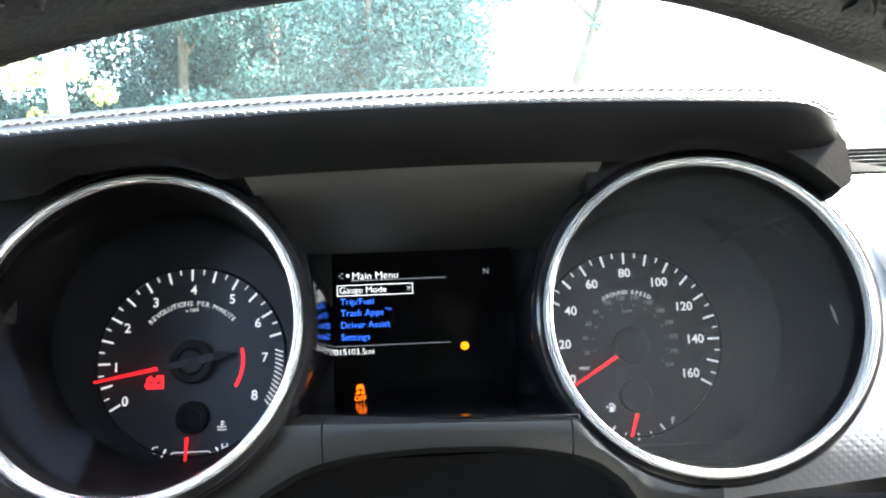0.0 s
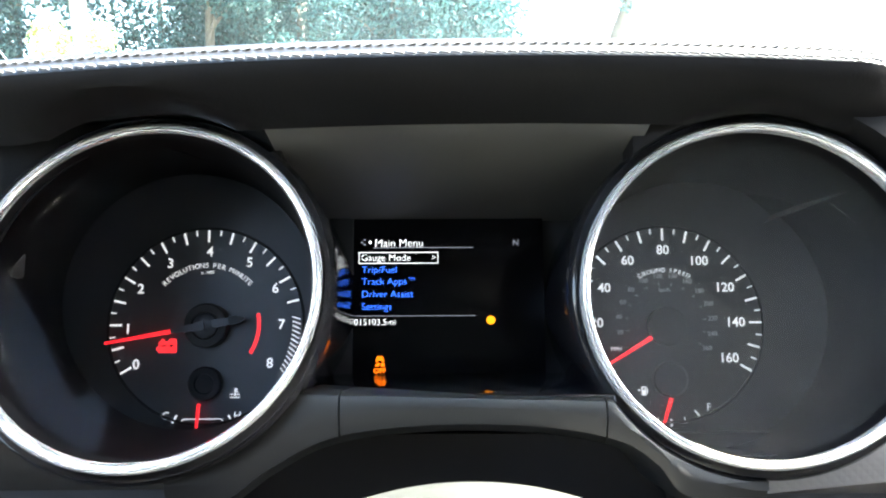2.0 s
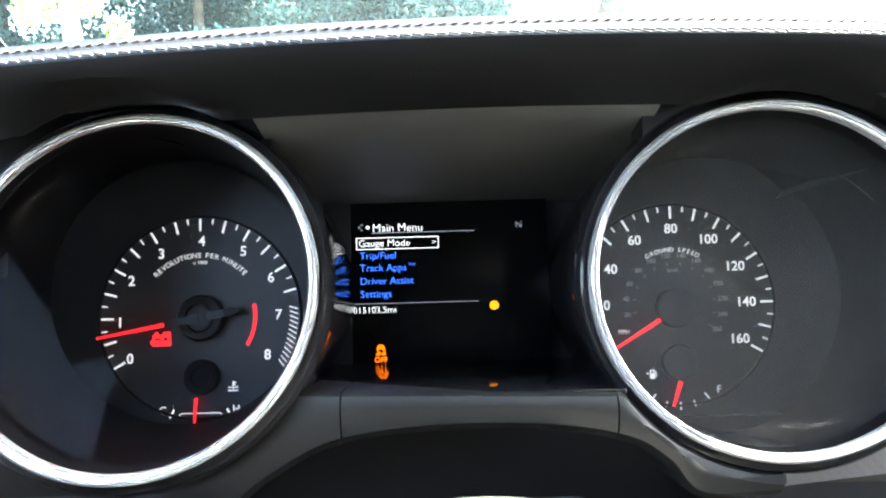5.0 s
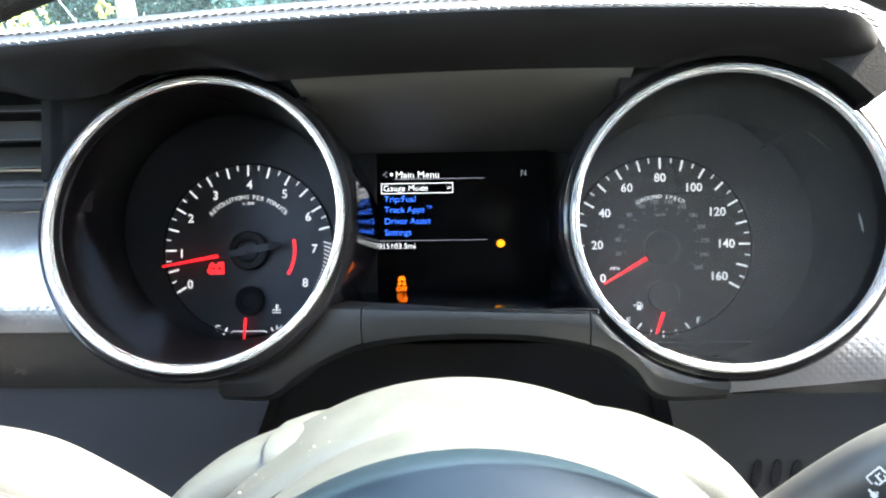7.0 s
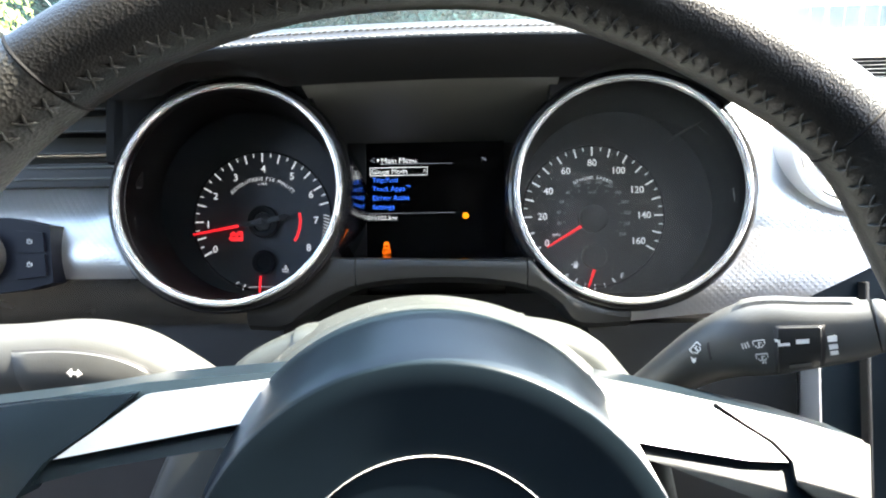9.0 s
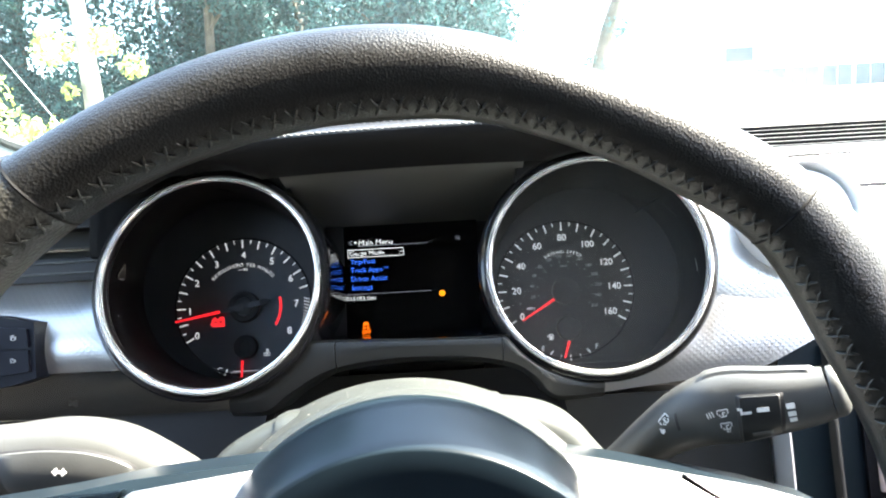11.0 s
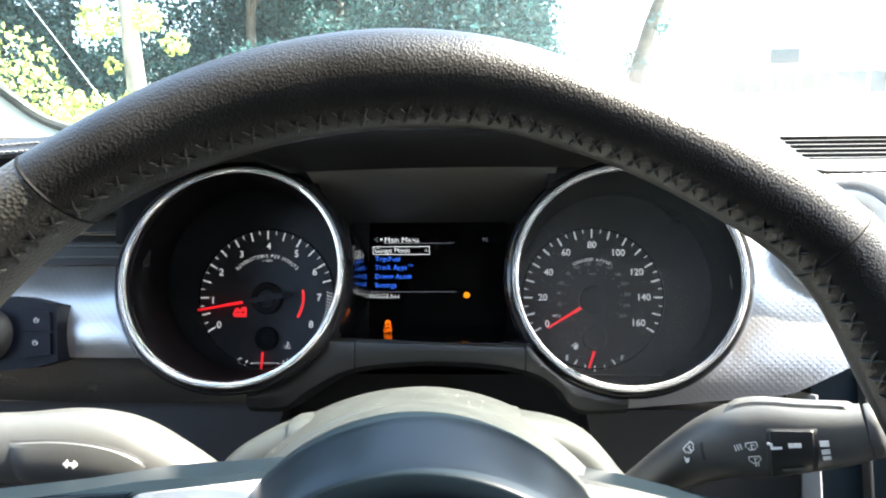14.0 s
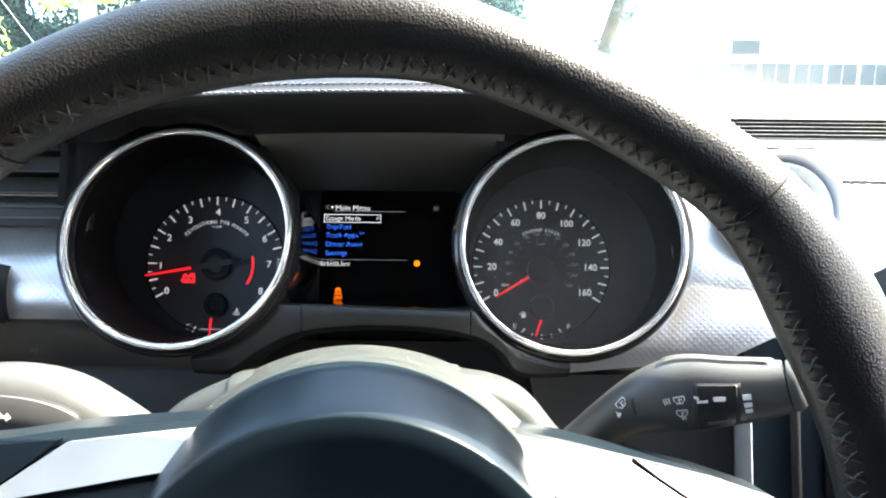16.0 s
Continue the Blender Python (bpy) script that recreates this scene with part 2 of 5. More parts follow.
def smooth_path(pts, n):
    """A Catmull-Rom curve through tuples of numbers."""
    P = [np.array(p, float) for p in pts]
    P = [2 * P[0] - P[1]] + P + [2 * P[-1] - P[-2]]
    out = []
    for k in range(n):
        s = k / (n - 1) * (len(P) - 3)
        i = min(int(s), len(P) - 4)
        t = s - i
        a, b, c, d = P[i:i + 4]
        out.append(0.5 * (2 * b + (c - a) * t + (2 * a - 5 * b + 4 * c - d) * t * t + (3 * b - a - 3 * c + d) * t ** 3))
    return out


def lerp(x, xs, ys):
    return float(np.interp(x, xs, ys))


def wire(pts, r, n=8, taper=1.0):
    """A round cord through points, tapered to its end."""
    P = [Vector(p) for p in pts]

    def f(u, v):
        i = int(round(u * (len(P) - 1)))
        d = (P[min(i + 1, len(P) - 1)] - P[max(i - 1, 0)]).normalized()
        a = d.orthogonal().normalized() if abs(d.y) > 0.9 else d.cross(Vector((0, 1, 0))).normalized()
        b = d.cross(a)
        t = 2 * math.pi * v
        return P[i] + r * (1 + (taper - 1) * u) * (math.cos(t) * a + math.sin(t) * b)
    return grid(f, len(P), n, cv=True, caps=True)


TEXTS = {}


def text_mesh(s, height, mat, align="CENTER", bold=0.0):
    """Letters of a cap height in metres, standing upright and facing the driver."""
    key = (s, height, mat.name, align, bold)
    if key not in TEXTS:
        cu = bpy.data.curves.new("letters", "FONT")
        cu.body, cu.size, cu.align_x, cu.align_y, cu.extrude, cu.offset = s, height / 0.72, align, "CENTER", 0.0001, bold
        cu.resolution_u = 3
        ob = bpy.data.objects.new("letters", cu)
        scene.collection.objects.link(ob)
        me = bpy.data.meshes.new_from_object(ob.evaluated_get(bpy.context.evaluated_depsgraph_get()))
        bpy.data.objects.remove(ob)
        me.transform(Matrix.Rotation(radians(90), 4, "X"))
        me.materials.clear()
        me.materials.append(mat)
        TEXTS[key] = me
    return TEXTS[key]


def at_angle(c, a, r, y=0.0, turn=True):
    """Place on a dial: a degrees clockwise from the top, r metres out."""
    m = Matrix.Translation((c[0] + r * math.sin(radians(a)), y, c[1] + r * math.cos(radians(a))))
    return m @ Matrix.Rotation(radians(a), 4, "Y") if turn else m


# ---- the gauges ----
TACH, SPEEDO = (-0.1172, -0.0013), (0.1179, -0.0015)
RINGS = {"tach": ((-0.1075, -0.1035, 0.0102), 0.18, 0.04), "speed": ((0.1224, -0.0996, 0.0080), 0.03, -0.11)}
BACKS = {"tach": (-0.1260, 0.0120, 0.0655), "speed": (0.1335, 0.0040, 0.0680)}  # where each tube meets its dial plate: centre and radius


def tube_point(which, a, s, r):
    """A point of the gauge's tube: angle a, s from the dial plate (0) to the chrome ring (1), r metres from its axis."""
    (cx, cy, cz), ti, tj = RINGS[which]
    bx, bz, br = BACKS[which]
    dx, dz = r * math.sin(a), r * math.cos(a)
    return (bx + s * (cx - bx) + dx, s * (cy + ti * dz + tj * dx) + (1 - s) * 0.002, bz + s * (cz - bz) + dz)


def ring_sweep(which, profile, n=128):
    """Sweeps (r, s) pairs round the gauge's leaning axis."""
    return grid(lambda u, v: tube_point(which, 2 * math.pi * u, *(profile[int(round(v * len(profile))) % len(profile)][::-1])), n, len(profile), cu=True, cv=True)


def collar_sweep(which, profile, n=128):
    """Sweeps (r, depth behind the ring) pairs straight back into the dash."""
    (cx, cy, cz), ti, tj = RINGS[which]

    def f(u, v):
        r, d = profile[int(round(v * len(profile))) % len(profile)]
        dx, dz = r * math.sin(2 * math.pi * u), r * math.cos(2 * math.pi * u)
        d = min(d, 0.012 + 0.11 * max(0.0, min(1.0, 0.4 - 1.6 * math.copysign(dx, dx * cx) / r)))  # deep on the display's side alone
        return (cx + dx, min(cy + ti * dz + tj * dx + d, 0.0), cz + dz)
    return grid(f, n, len(profile), cu=True, cv=True)


tick_long = mesh_of(rbox(-0.0005, 0.0005, -0.0004, 0.0, -0.0031, 0.0031, 0), M_WHITE_INK)
tick_short = mesh_of(rbox(-0.00032, 0.00032, -0.0004, 0.0, -0.0014, 0.0014, 0), M_WHITE_INK)
tick_red = mesh_of(prism([(-0.0012, -0.0020), (-0.0006, -0.0020), (0.0010, 0.0020), (0.0004, 0.0020)], -0.0004, 0.0), M_WHITE_INK)


def gauge(which, name, label, dial):
    g = thing(name, label, "gauge", at=(dial[0], 0, dial[1]))
    bx, bz, br = BACKS[which]
    part("dial_plate", lathe([(0.0, 0.0), (br + 0.001, 0.0), (br + 0.001, 0.004), (0.0, 0.004)], (bx, 0, bz), 128), M_PLATE if which == "tach" else M_HUBDISC, g, "dark slate dial plate")
    if which == "tach":
        part("dial_face", lathe([(0.0, -0.00012), (0.0496, -0.00012), (0.0498, 0.001), (0.0, 0.001)], (dial[0], 0, dial[1]), 128), M_DIAL, g, "slate grey dial face")
    part("dial_edge", lathe([(0.0490, 0.0), (0.0492, -0.0007), (0.0498, -0.0009), (0.0503, -0.0007), (0.0506, 0.0)], (dial[0], 0, dial[1]), 128), M_DIALRIM, g, "thin dark ring round the scale")
    part("tube", ring_sweep(which, [(br, 0.0), (0.3 * br + 0.7 * 0.0628, 0.6), (0.0626, 0.9), (0.0626, 0.985), (0.0640, 0.985), (0.0645, 0.9), (0.3 * br + 0.7 * 0.0628 + 0.0022, 0.6), (br + 0.0022, 0.0)]), M_TUBE, g, "glossy black tube")
    part("bezel_ring", ring_sweep(which, [(0.0620, 0.980), (0.0621, 1.000), (0.0624, 1.011), (0.0629, 1.016), (0.0633, 1.0165), (0.0636, 1.008), (0.0639, 1.0175), (0.0646, 1.0185), (0.0653, 1.013), (0.0658, 1.000), (0.0661, 0.975), (0.0662, 0.930), (0.0648, 0.920), (0.0634, 0.930)]), M_CHROME, g, "polished chrome bezel ring")
    part("outer_collar", collar_sweep(which, [(0.0640, 0.012), (0.0660, 0.004), (0.0686, 0.002), (0.0700, 0.004), (0.0704, 0.010), (0.0698, 0.025), (0.0685, 0.060), (0.0665, 0.110), (0.0645, 0.110)]), M_GLOSS, g, "glossy black outer wall")
    lens = part("lens", grid(lambda u, v: tube_point(which, 2 * math.pi * u, 0.86 + 0.01 * v * v, 0.0630 * max(v, 0.001)), 64, 14, cu=True), M_LENS if which == "tach" else M_LENS_HAZE, g, "clear lens with a pale film")
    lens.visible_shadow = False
    return g


tach = gauge("tach", "tachometer", "round tachometer with slate dial and chrome bezel", TACH)
speedo = gauge("speed", "speedometer", "round speedometer with slate dial and chrome bezel", SPEEDO)

TICK_R = 0.0458
for k in range(0, 28):
    a = -120 + 7.5 * k
    if a > 82:
        break
    long = k % 2 == 0
    part("tick", tick_long if long else tick_short, None, tach, m=at_angle(TACH, a, TICK_R if long else TICK_R + 0.0018))
for k in range(13):
    part("redline_tick", tick_red, None, tach, m=at_angle(TACH, 86 + 2.9 * k, 0.0462))
for k, (x, z) in enumerate(((-0.1518, -0.0212), (-0.1568, -0.0033), (-0.1512, 0.0171), (-0.1365, 0.0302), (-0.1164, 0.0361), (-0.0958, 0.0305), (-0.0822, 0.0171), (-0.0787, -0.0014), (-0.0842, -0.0209))):
    part("numeral", text_mesh(str(k), 0.0050, M_WHITE_INK, bold=0.00009), None, tach, m=Matrix.Translation((x, -0.0002, z)))
for k in range(33):
    part("tick", tick_long if k % 2 == 0 else tick_short, None, speedo, m=at_angle(SPEEDO, -120 + 7.5 * k, TICK_R + (0 if k % 2 == 0 else 0.0018)))
for k in range(9):
    part("numeral", text_mesh(str(20 * k), 0.0048, M_WHITE_INK, bold=0.00009), None, speedo,
         m=at_angle(SPEEDO, -120 + 30 * k, (0.0375, 0.0354, 0.0358, 0.0370, 0.0375, 0.0366, 0.0358, 0.0356, 0.0362)[k], -0.0002, False))
for k in range(13):
    a = -120 + (20 + 20 * k) / 1.609 * 1.5
    part("inner_numeral", text_mesh(str(20 + 20 * k), 0.0024, M_GREY_INK), None, speedo, "dim grey kilometre numeral", m=at_angle(SPEEDO, a, 0.0242, -0.0002, False))
    part("inner_tick", mesh_of(rbox(-0.0002, 0.0002, -0.0002, 0, -0.0006, 0.0006, 0), M_GREY_INK), None, speedo, m=at_angle(SPEEDO, a, 0.0200))


def arc_text(s, dial, r, step, height, mat, parent, mid=0.0):
    """Letters set one by one along an arc."""
    width = {"I": 0.55, " ": 0.6, "M": 1.2, "W": 1.2, "R": 0.98, "E": 0.88, "S": 0.9, "T": 0.9, "L": 0.82, "P": 0.93}
    steps = [width.get(ch, 1.0) * step for ch in s]
    a = mid - sum(steps) / 2
    for ch, w in zip(s, steps):
        if ch != " ":
            part("letter", text_mesh(ch, height, mat), None, parent, m=at_angle(dial, a + w / 2, r, -0.0002))
        a += w


arc_text("REVOLUTIONS PER MINUTE", TACH, 0.0304, 4.9, 0.0026, M_WHITE_INK, tach)
arc_text("GROUND SPEED", SPEEDO, 0.0270, 5.4, 0.0023, M_WHITE_INK, speedo)
part("lettering", text_mesh("x 1000", 0.0018, M_WHITE_INK), None, tach, m=at_angle(TACH, 0, 0.0268, -0.0002))
part("lettering", text_mesh("km/h", 0.0020, M_GREY_INK), None, speedo, m=at_angle(SPEEDO, 0, 0.0168, -0.0002))
part("lettering", text_mesh("MPH", 0.0020, M_WHITE_INK), None, speedo, m=at_angle(SPEEDO, -117, 0.0290, -0.0002, False))


def arc_bar(c, r0, r1, a0, a1, y0, y1, n=24):
    bm = bmesh.new()
    rows = []
    for k in range(n):
        a = radians(a0 + (a1 - a0) * k / (n - 1))
        rows.append([bm.verts.new((c[0] + r * math.sin(a), y, c[1] + r * math.cos(a))) for r, y in ((r0, y0), (r1, y0), (r1, y1), (r0, y1))])
    for p, q in zip(rows, rows[1:]):
        for j in range(4):
            bm.faces.new((p[j], q[j], q[(j + 1) % 4], p[(j + 1) % 4]))
    bm.faces.new(rows[0])
    bm.faces.new(rows[-1][::-1])
    return bm


part("redline_arc", arc_bar(TACH, 0.0262, 0.0280, 78, 122, -0.0004, 0), M_RED_INK, tach, "lit red arc")


def needle(dial, a, r0, r1, parent, w=0.0011, y=-0.006):
    """A tapered lit pointer standing off the dial on its own."""
    bm = prism([(-w, r0), (w, r0), (w * 0.55, r1), (-w * 0.55, r1)], y - 0.0012, y, 0.0004)
    bmesh.ops.rotate(bm, verts=bm.verts[:], cent=(0, 0, 0), matrix=Matrix.Rotation(radians(a), 3, "Y"))
    bmesh.ops.translate(bm, verts=bm.verts[:], vec=(dial[0], 0, dial[1]))
    return part("needle", bm, M_RED, parent, "lit red needle")


PIVOT = (-0.1160, -0.0018)
needle(PIVOT, -99.9, 0.0168, 0.0500, tach)


def turned_bar(c, a, poly, y0, y1):
    """A flat bar drawn along +z, turned by a degrees about its pivot."""
    bm = prism(poly, y0, y1, 0.0003)
    bmesh.ops.rotate(bm, verts=bm.verts[:], cent=(0, 0, 0), matrix=Matrix.Rotation(radians(a), 3, "Y"))
    bmesh.ops.translate(bm, verts=bm.verts[:], vec=(c[0], 0, c[1]))
    return bm


part("needle_hub", lathe([(0.0066, 0.0), (0.0066, -0.0050), (0.0072, -0.0056), (0.0104, -0.0056), (0.0112, -0.0048), (0.0112, 0.0)], (PIVOT[0], 0, PIVOT[1]), 48), M_BLACK, tach, "black open hub ring")
part("needle_cap", lathe([(0.0, -0.0066), (0.0050, -0.0066), (0.0062, -0.0058), (0.0066, -0.0040), (0.0066, 0.0)], (PIVOT[0], 0, PIVOT[1]), 40), M_DIAL, tach, "slate hub cap")
part("needle_arm", turned_bar(PIVOT, -99.9, [(-0.0024, 0.0), (0.0024, 0.0), (0.0011, 0.0168), (-0.0011, 0.0168)], -0.0072, -0.0058), M_DIAL, tach, "slate needle root")
part("needle_tail", turned_bar(PIVOT, 80.1, [(-0.0022, 0.004), (0.0022, 0.004), (0.0018, 0.0130), (-0.0018, 0.0130)], -0.0072, -0.0058), M_DIAL, tach)
part("tail_weight", turned_bar(PIVOT, 80.1, [(-0.0020, 0.0125), (0.0020, 0.0125), (0.0022, 0.0165), (0.0006, 0.0205), (-0.0006, 0.0205), (-0.0022, 0.0165)], -0.0074, -0.0056), M_BLACK, tach, "black needle counterweight")
needle((0.1178, -0.0033), -121.0, 0.0108, 0.0384, speedo, 0.0010)
part("needle_hub", lathe([(0.0, -0.0045), (0.0085, -0.0045), (0.0098, -0.0035), (0.0098, 0.0)], (0.1178, 0, -0.0033), 40), M_HUBDISC, speedo, "dark needle hub")

# coolant gauge inside the tachometer
TEMP = (-0.1160, -0.0308)
part("temperature_hub", lathe([(0.0, -0.0030), (0.0046, -0.0030), (0.0052, -0.0036), (0.0078, -0.0038), (0.0086, -0.003), (0.0086, 0.0)], (TEMP[0], 0, TEMP[1]), 36), M_DIALRIM, tach, "dark coolant gauge hub")
needle((-0.1172, -0.0307), 184.0, 0.0098, 0.0216, tach, 0.0008, -0.004)
part("lettering", text_mesh("C", 0.0038, M_WHITE_INK), None, tach, m=Matrix.Translation((TACH[0] - 0.0185, -0.0002, TACH[1] - 0.0455)))
part("lettering", text_mesh("H", 0.0038, M_WHITE_INK), None, tach, m=Matrix.Translation((TACH[0] + 0.0175, -0.0002, TACH[1] - 0.0455)))
for sx, tilt in ((-1, 30), (1, -30)):
    part("scale_mark", mesh_of(rbox(-0.00045, 0.00045, -0.0003, 0, -0.0022, 0.0022, 0), M_WHITE_INK), None, tach,
         m=Matrix.Translation((TACH[0] + sx * 0.0140, 0, TACH[1] - 0.0470)) @ Matrix.Rotation(radians(tilt), 4, "Y"))
part("scale_line", prism([(-0.0115, -0.0490), (-0.0095, -0.0468), (0.0095, -0.0468), (0.0115, -0.0490), (0.0109, -0.0490), (0.0093, -0.0472), (-0.0093, -0.0472), (-0.0109, -0.0490)], -0.0003, 0),
     M_WHITE_INK, tach, m=Matrix.Translation((TACH[0], 0, TACH[1])))


def flat_icon(shapes, y=-0.0003):
    """A small printed sign joined from bars (x0, x1, z0, z1)."""
    bm = bmesh.new()
    for x0, x1, z0, z1 in shapes:
        vs = [bm.verts.new((x, yy, z)) for yy in (y, 0) for x, z in ((x0, z0), (x1, z0), (x1, z1), (x0, z1))]
        for f in ((0, 1, 2, 3), (4, 5, 6, 7), (0, 1, 5, 4), (1, 2, 6, 5), (2, 3, 7, 6), (3, 0, 4, 7)):
            bm.faces.new([vs[i] for i in f])
    return bm


MM = 0.001
part("coolant_sign", flat_icon([(-0.3 * MM, 0.3 * MM, -1.2 * MM, 2.6 * MM), (0.3 * MM, 1.3 * MM, 1.7 * MM, 2.2 * MM), (0.3 * MM, 1.3 * MM, 0.6 * MM, 1.1 * MM), (-2.4 * MM, -0.6 * MM, -0.7 * MM, -0.2 * MM), (0.6 * MM, 2.4 * MM, -0.7 * MM, -0.2 * MM), (-2.4 * MM, 2.4 * MM, -2.2 * MM, -1.7 * MM)]),
     M_WHITE_INK, tach, m=Matrix.Translation((-0.1012, 0, -0.0357)))
part("warning_light", flat_icon([(-4.6 * MM, 4.6 * MM, -3.6 * MM, 2.2 * MM), (-3.4 * MM, -1.6 * MM, 2.2 * MM, 3.4 * MM), (0.6 * MM, 4.4 * MM, 2.2 * MM, 3.6 * MM), (-5.6 * MM, -4.6 * MM, -2.6 * MM, -0.6 * MM)]),
     M_RED_INK, tach, "lit red warning light", m=Matrix.Translation((-0.1362, 0, -0.0117)))
part("warning_slot", flat_icon([(-3.2 * MM, -0.6 * MM, -0.4 * MM, 0.2 * MM), (0.8 * MM, 3.0 * MM, -0.4 * MM, 0.2 * MM), (1.6 * MM, 2.2 * MM, -1.0 * MM, 0.8 * MM)], -0.0006), M_DIALRIM, tach, m=Matrix.Translation((-0.1362, 0, -0.0117)))

# fuel gauge inside the speedometer
FUEL = (SPEEDO[0] + 0.0005, -0.0300)
needle((0.1207, -0.0301), 199.0, 0.0095, 0.0222, speedo, 0.0010, -0.004)
part("fuel_hub", lathe([(0.0, -0.003), (0.0080, -0.003), (0.0088, -0.002), (0.0088, 0.0)], (FUEL[0], 0, FUEL[1]), 36), M_HUBDISC, speedo, "dark fuel gauge hub")
for a, k in ((218, 1), (199, 0), (180, 1), (161, 0), (142, 1)):
    part("fuel_tick", tick_short if not k else mesh_of(rbox(-0.0004, 0.0004, -0.0003, 0, -0.0019, 0.0019, 0), M_WHITE_INK), None, speedo, m=at_angle(FUEL, a, 0.0215))
part("lettering", text_mesh("F", 0.0036, M_WHITE_INK), None, speedo, m=Matrix.Translation((0.1376, -0.0002, -0.0440)))
part("lettering", text_mesh("E", 0.0036, M_WHITE_INK), None, speedo, m=Matrix.Translation((0.0990, -0.0002, -0.0440)))
part("fuel_sign", flat_icon([(-1.8 * MM, 1.0 * MM, -2.2 * MM, -1.7 * MM), (-1.5 * MM, -1.0 * MM, -1.7 * MM, 2.2 * MM), (0.2 * MM, 0.7 * MM, -1.7 * MM, 2.2 * MM), (-1.0 * MM, 0.2 * MM, 1.7 * MM, 2.2 * MM), (-1.0 * MM, 0.2 * MM, -1.7 * MM, 0.4 * MM), (1.2 * MM, 1.6 * MM, -1.4 * MM, 1.3 * MM), (-3.2 * MM, -2.2 * MM, 0.0, 0.8 * MM)]),
     M_WHITE_INK, speedo, m=Matrix.Translation((0.1055, 0, -0.0357)))

# ---- the display between the gauges ----
lcd = thing("information_display", "lit information display showing a white and blue menu", "display", at=(0, 0, -0.03))
part("screen_mask", rbox(-0.0555, -0.0424, -0.0012, 0.003, -0.055, 0.0560, 0.0004), M_TRIM, lcd, "grey mask beside the screen")
part("backing", rbox(-0.085, 0.085, 0.009, 0.012, -0.060, 0.060, 0), M_BLACK, lcd)
part("screen", rbox(-0.0555, 0.0560, 0.0, 0.006, -0.060, 0.060, 0.001), M_LCD, lcd, "black glossy screen")


def line_text(s, x, z, h, mat, bold=0.0):
    return part("menu_line", text_mesh(s, h, mat, "LEFT", bold - 0.00006), None, lcd, m=Matrix.Translation((x, -0.0004, z)))


line_text("Main Menu", -0.0315, 0.0402, 0.0041, M_LCDPIX)
line_text("Gauge Mode", -0.0385, 0.0326, 0.0036, M_LCDPIX)
line_text(">", -0.0020, 0.0326, 0.0030, M_LCDPIX)
line_text("Trip/Fuel", -0.0380, 0.0264, 0.0036, M_LCDBLUE)
line_text("Track Apps", -0.0380, 0.0203, 0.0036, M_LCDBLUE)
line_text("TM", -0.0140, 0.0217, 0.0018, M_LCDBLUE)
line_text("Driver Assist", -0.0380, 0.0138, 0.0036, M_LCDBLUE)
line_text("Settings", -0.0380, 0.0074, 0.0036, M_LCDBLUE)
line_text("015103.5mi", -0.0418, -0.0005, 0.0033, M_LCDPIX)
line_text("N", 0.0400, 0.0402, 0.0032, M_LCDGREY)
frame_w = 0.00035
part("selection_box", flat_icon([(-0.0396, 0.0015, 0.0353, 0.0353 + frame_w), (-0.0396, 0.0015, 0.0297, 0.0297 + frame_w), (-0.0396, -0.0396 + frame_w, 0.0297, 0.0356), (0.0015 - frame_w, 0.0015, 0.0297, 0.0356)]), M_LCDPIX, lcd, "white selection frame")
part("rule", flat_icon([(-0.032, 0.0195, 0.0378, 0.0381)]), M_LCDGREY, lcd)
part("rule", flat_icon([(-0.041, 0.0205, 0.0026, 0.0029)]), M_LCDGREY, lcd)
part("arrow_sign", flat_icon([(-0.0385, -0.0375, 0.0405, 0.0412), (-0.0372, -0.0362, 0.0418, 0.0424), (-0.0372, -0.0362, 0.0393, 0.0399)]), M_LCDGREY, lcd)
part("arrow_dot", lathe([(0, -0.0004), (0.0008, -0.0004), (0.0008, 0)], (-0.0337, 0, 0.0408), 12), M_LCDPIX, lcd)
lamp_bm = prism([(0.0026 * math.cos(a) if math.cos(a) > 0 else 0.0020 * math.cos(a), 0.0022 * math.sin(a)) for a in [2 * math.pi * k / 16 for k in range(16)]], -0.0004, 0)
part("lamp_telltale", lamp_bm, M_AMBER2, lcd, "lit amber lamp sign", m=Matrix.Translation((0.0280, 0, 0.0004)))
part("stability_telltale", flat_icon([(-2.0 * MM, 2.0 * MM, 2.0 * MM, 3.2 * MM), (-1.4 * MM, 1.4 * MM, 3.2 * MM, 4.2 * MM), (-2.0 * MM, -1.0 * MM, 1.2 * MM, 2.2 * MM), (1.0 * MM, 2.0 * MM, 1.2 * MM, 2.2 * MM), (-2.4 * MM, -0.4 * MM, -0.9 * MM, 0.0), (0.4 * MM, 2.4 * MM, -0.9 * MM, 0.0), (-1.6 * MM, 0.0, 0.0, 0.8 * MM), (0.8 * MM, 2.2 * MM, 0.0, 0.8 * MM)]), M_AMBER, lcd, "lit amber stability sign", m=Matrix.Translation((-0.0284, 0, -0.0218)))
part("stability_lettering", text_mesh("OFF", 0.0026, M_AMBER, "CENTER", 0.00008), None, lcd, "lit amber letters", m=Matrix.Translation((-0.0284, -0.0002, -0.0250)))


# ---- the dashboard ----
dash = thing("dashboard", "black moulded dashboard with stitched hood and silver trim", "dashboard", at=(0, -0.08, -0.07), kind="structure")


def hood_z(x):
    """Height of the stitched edge of the hood along the dash."""
    d = x - 0.03
    return 0.0850 - 0.22 * min(abs(d), 0.19) ** 2 - 0.03 * max(0.0, abs(d) - 0.19) - (0.004 * max(0.0, (x - 0.150) / 0.026) ** 2)


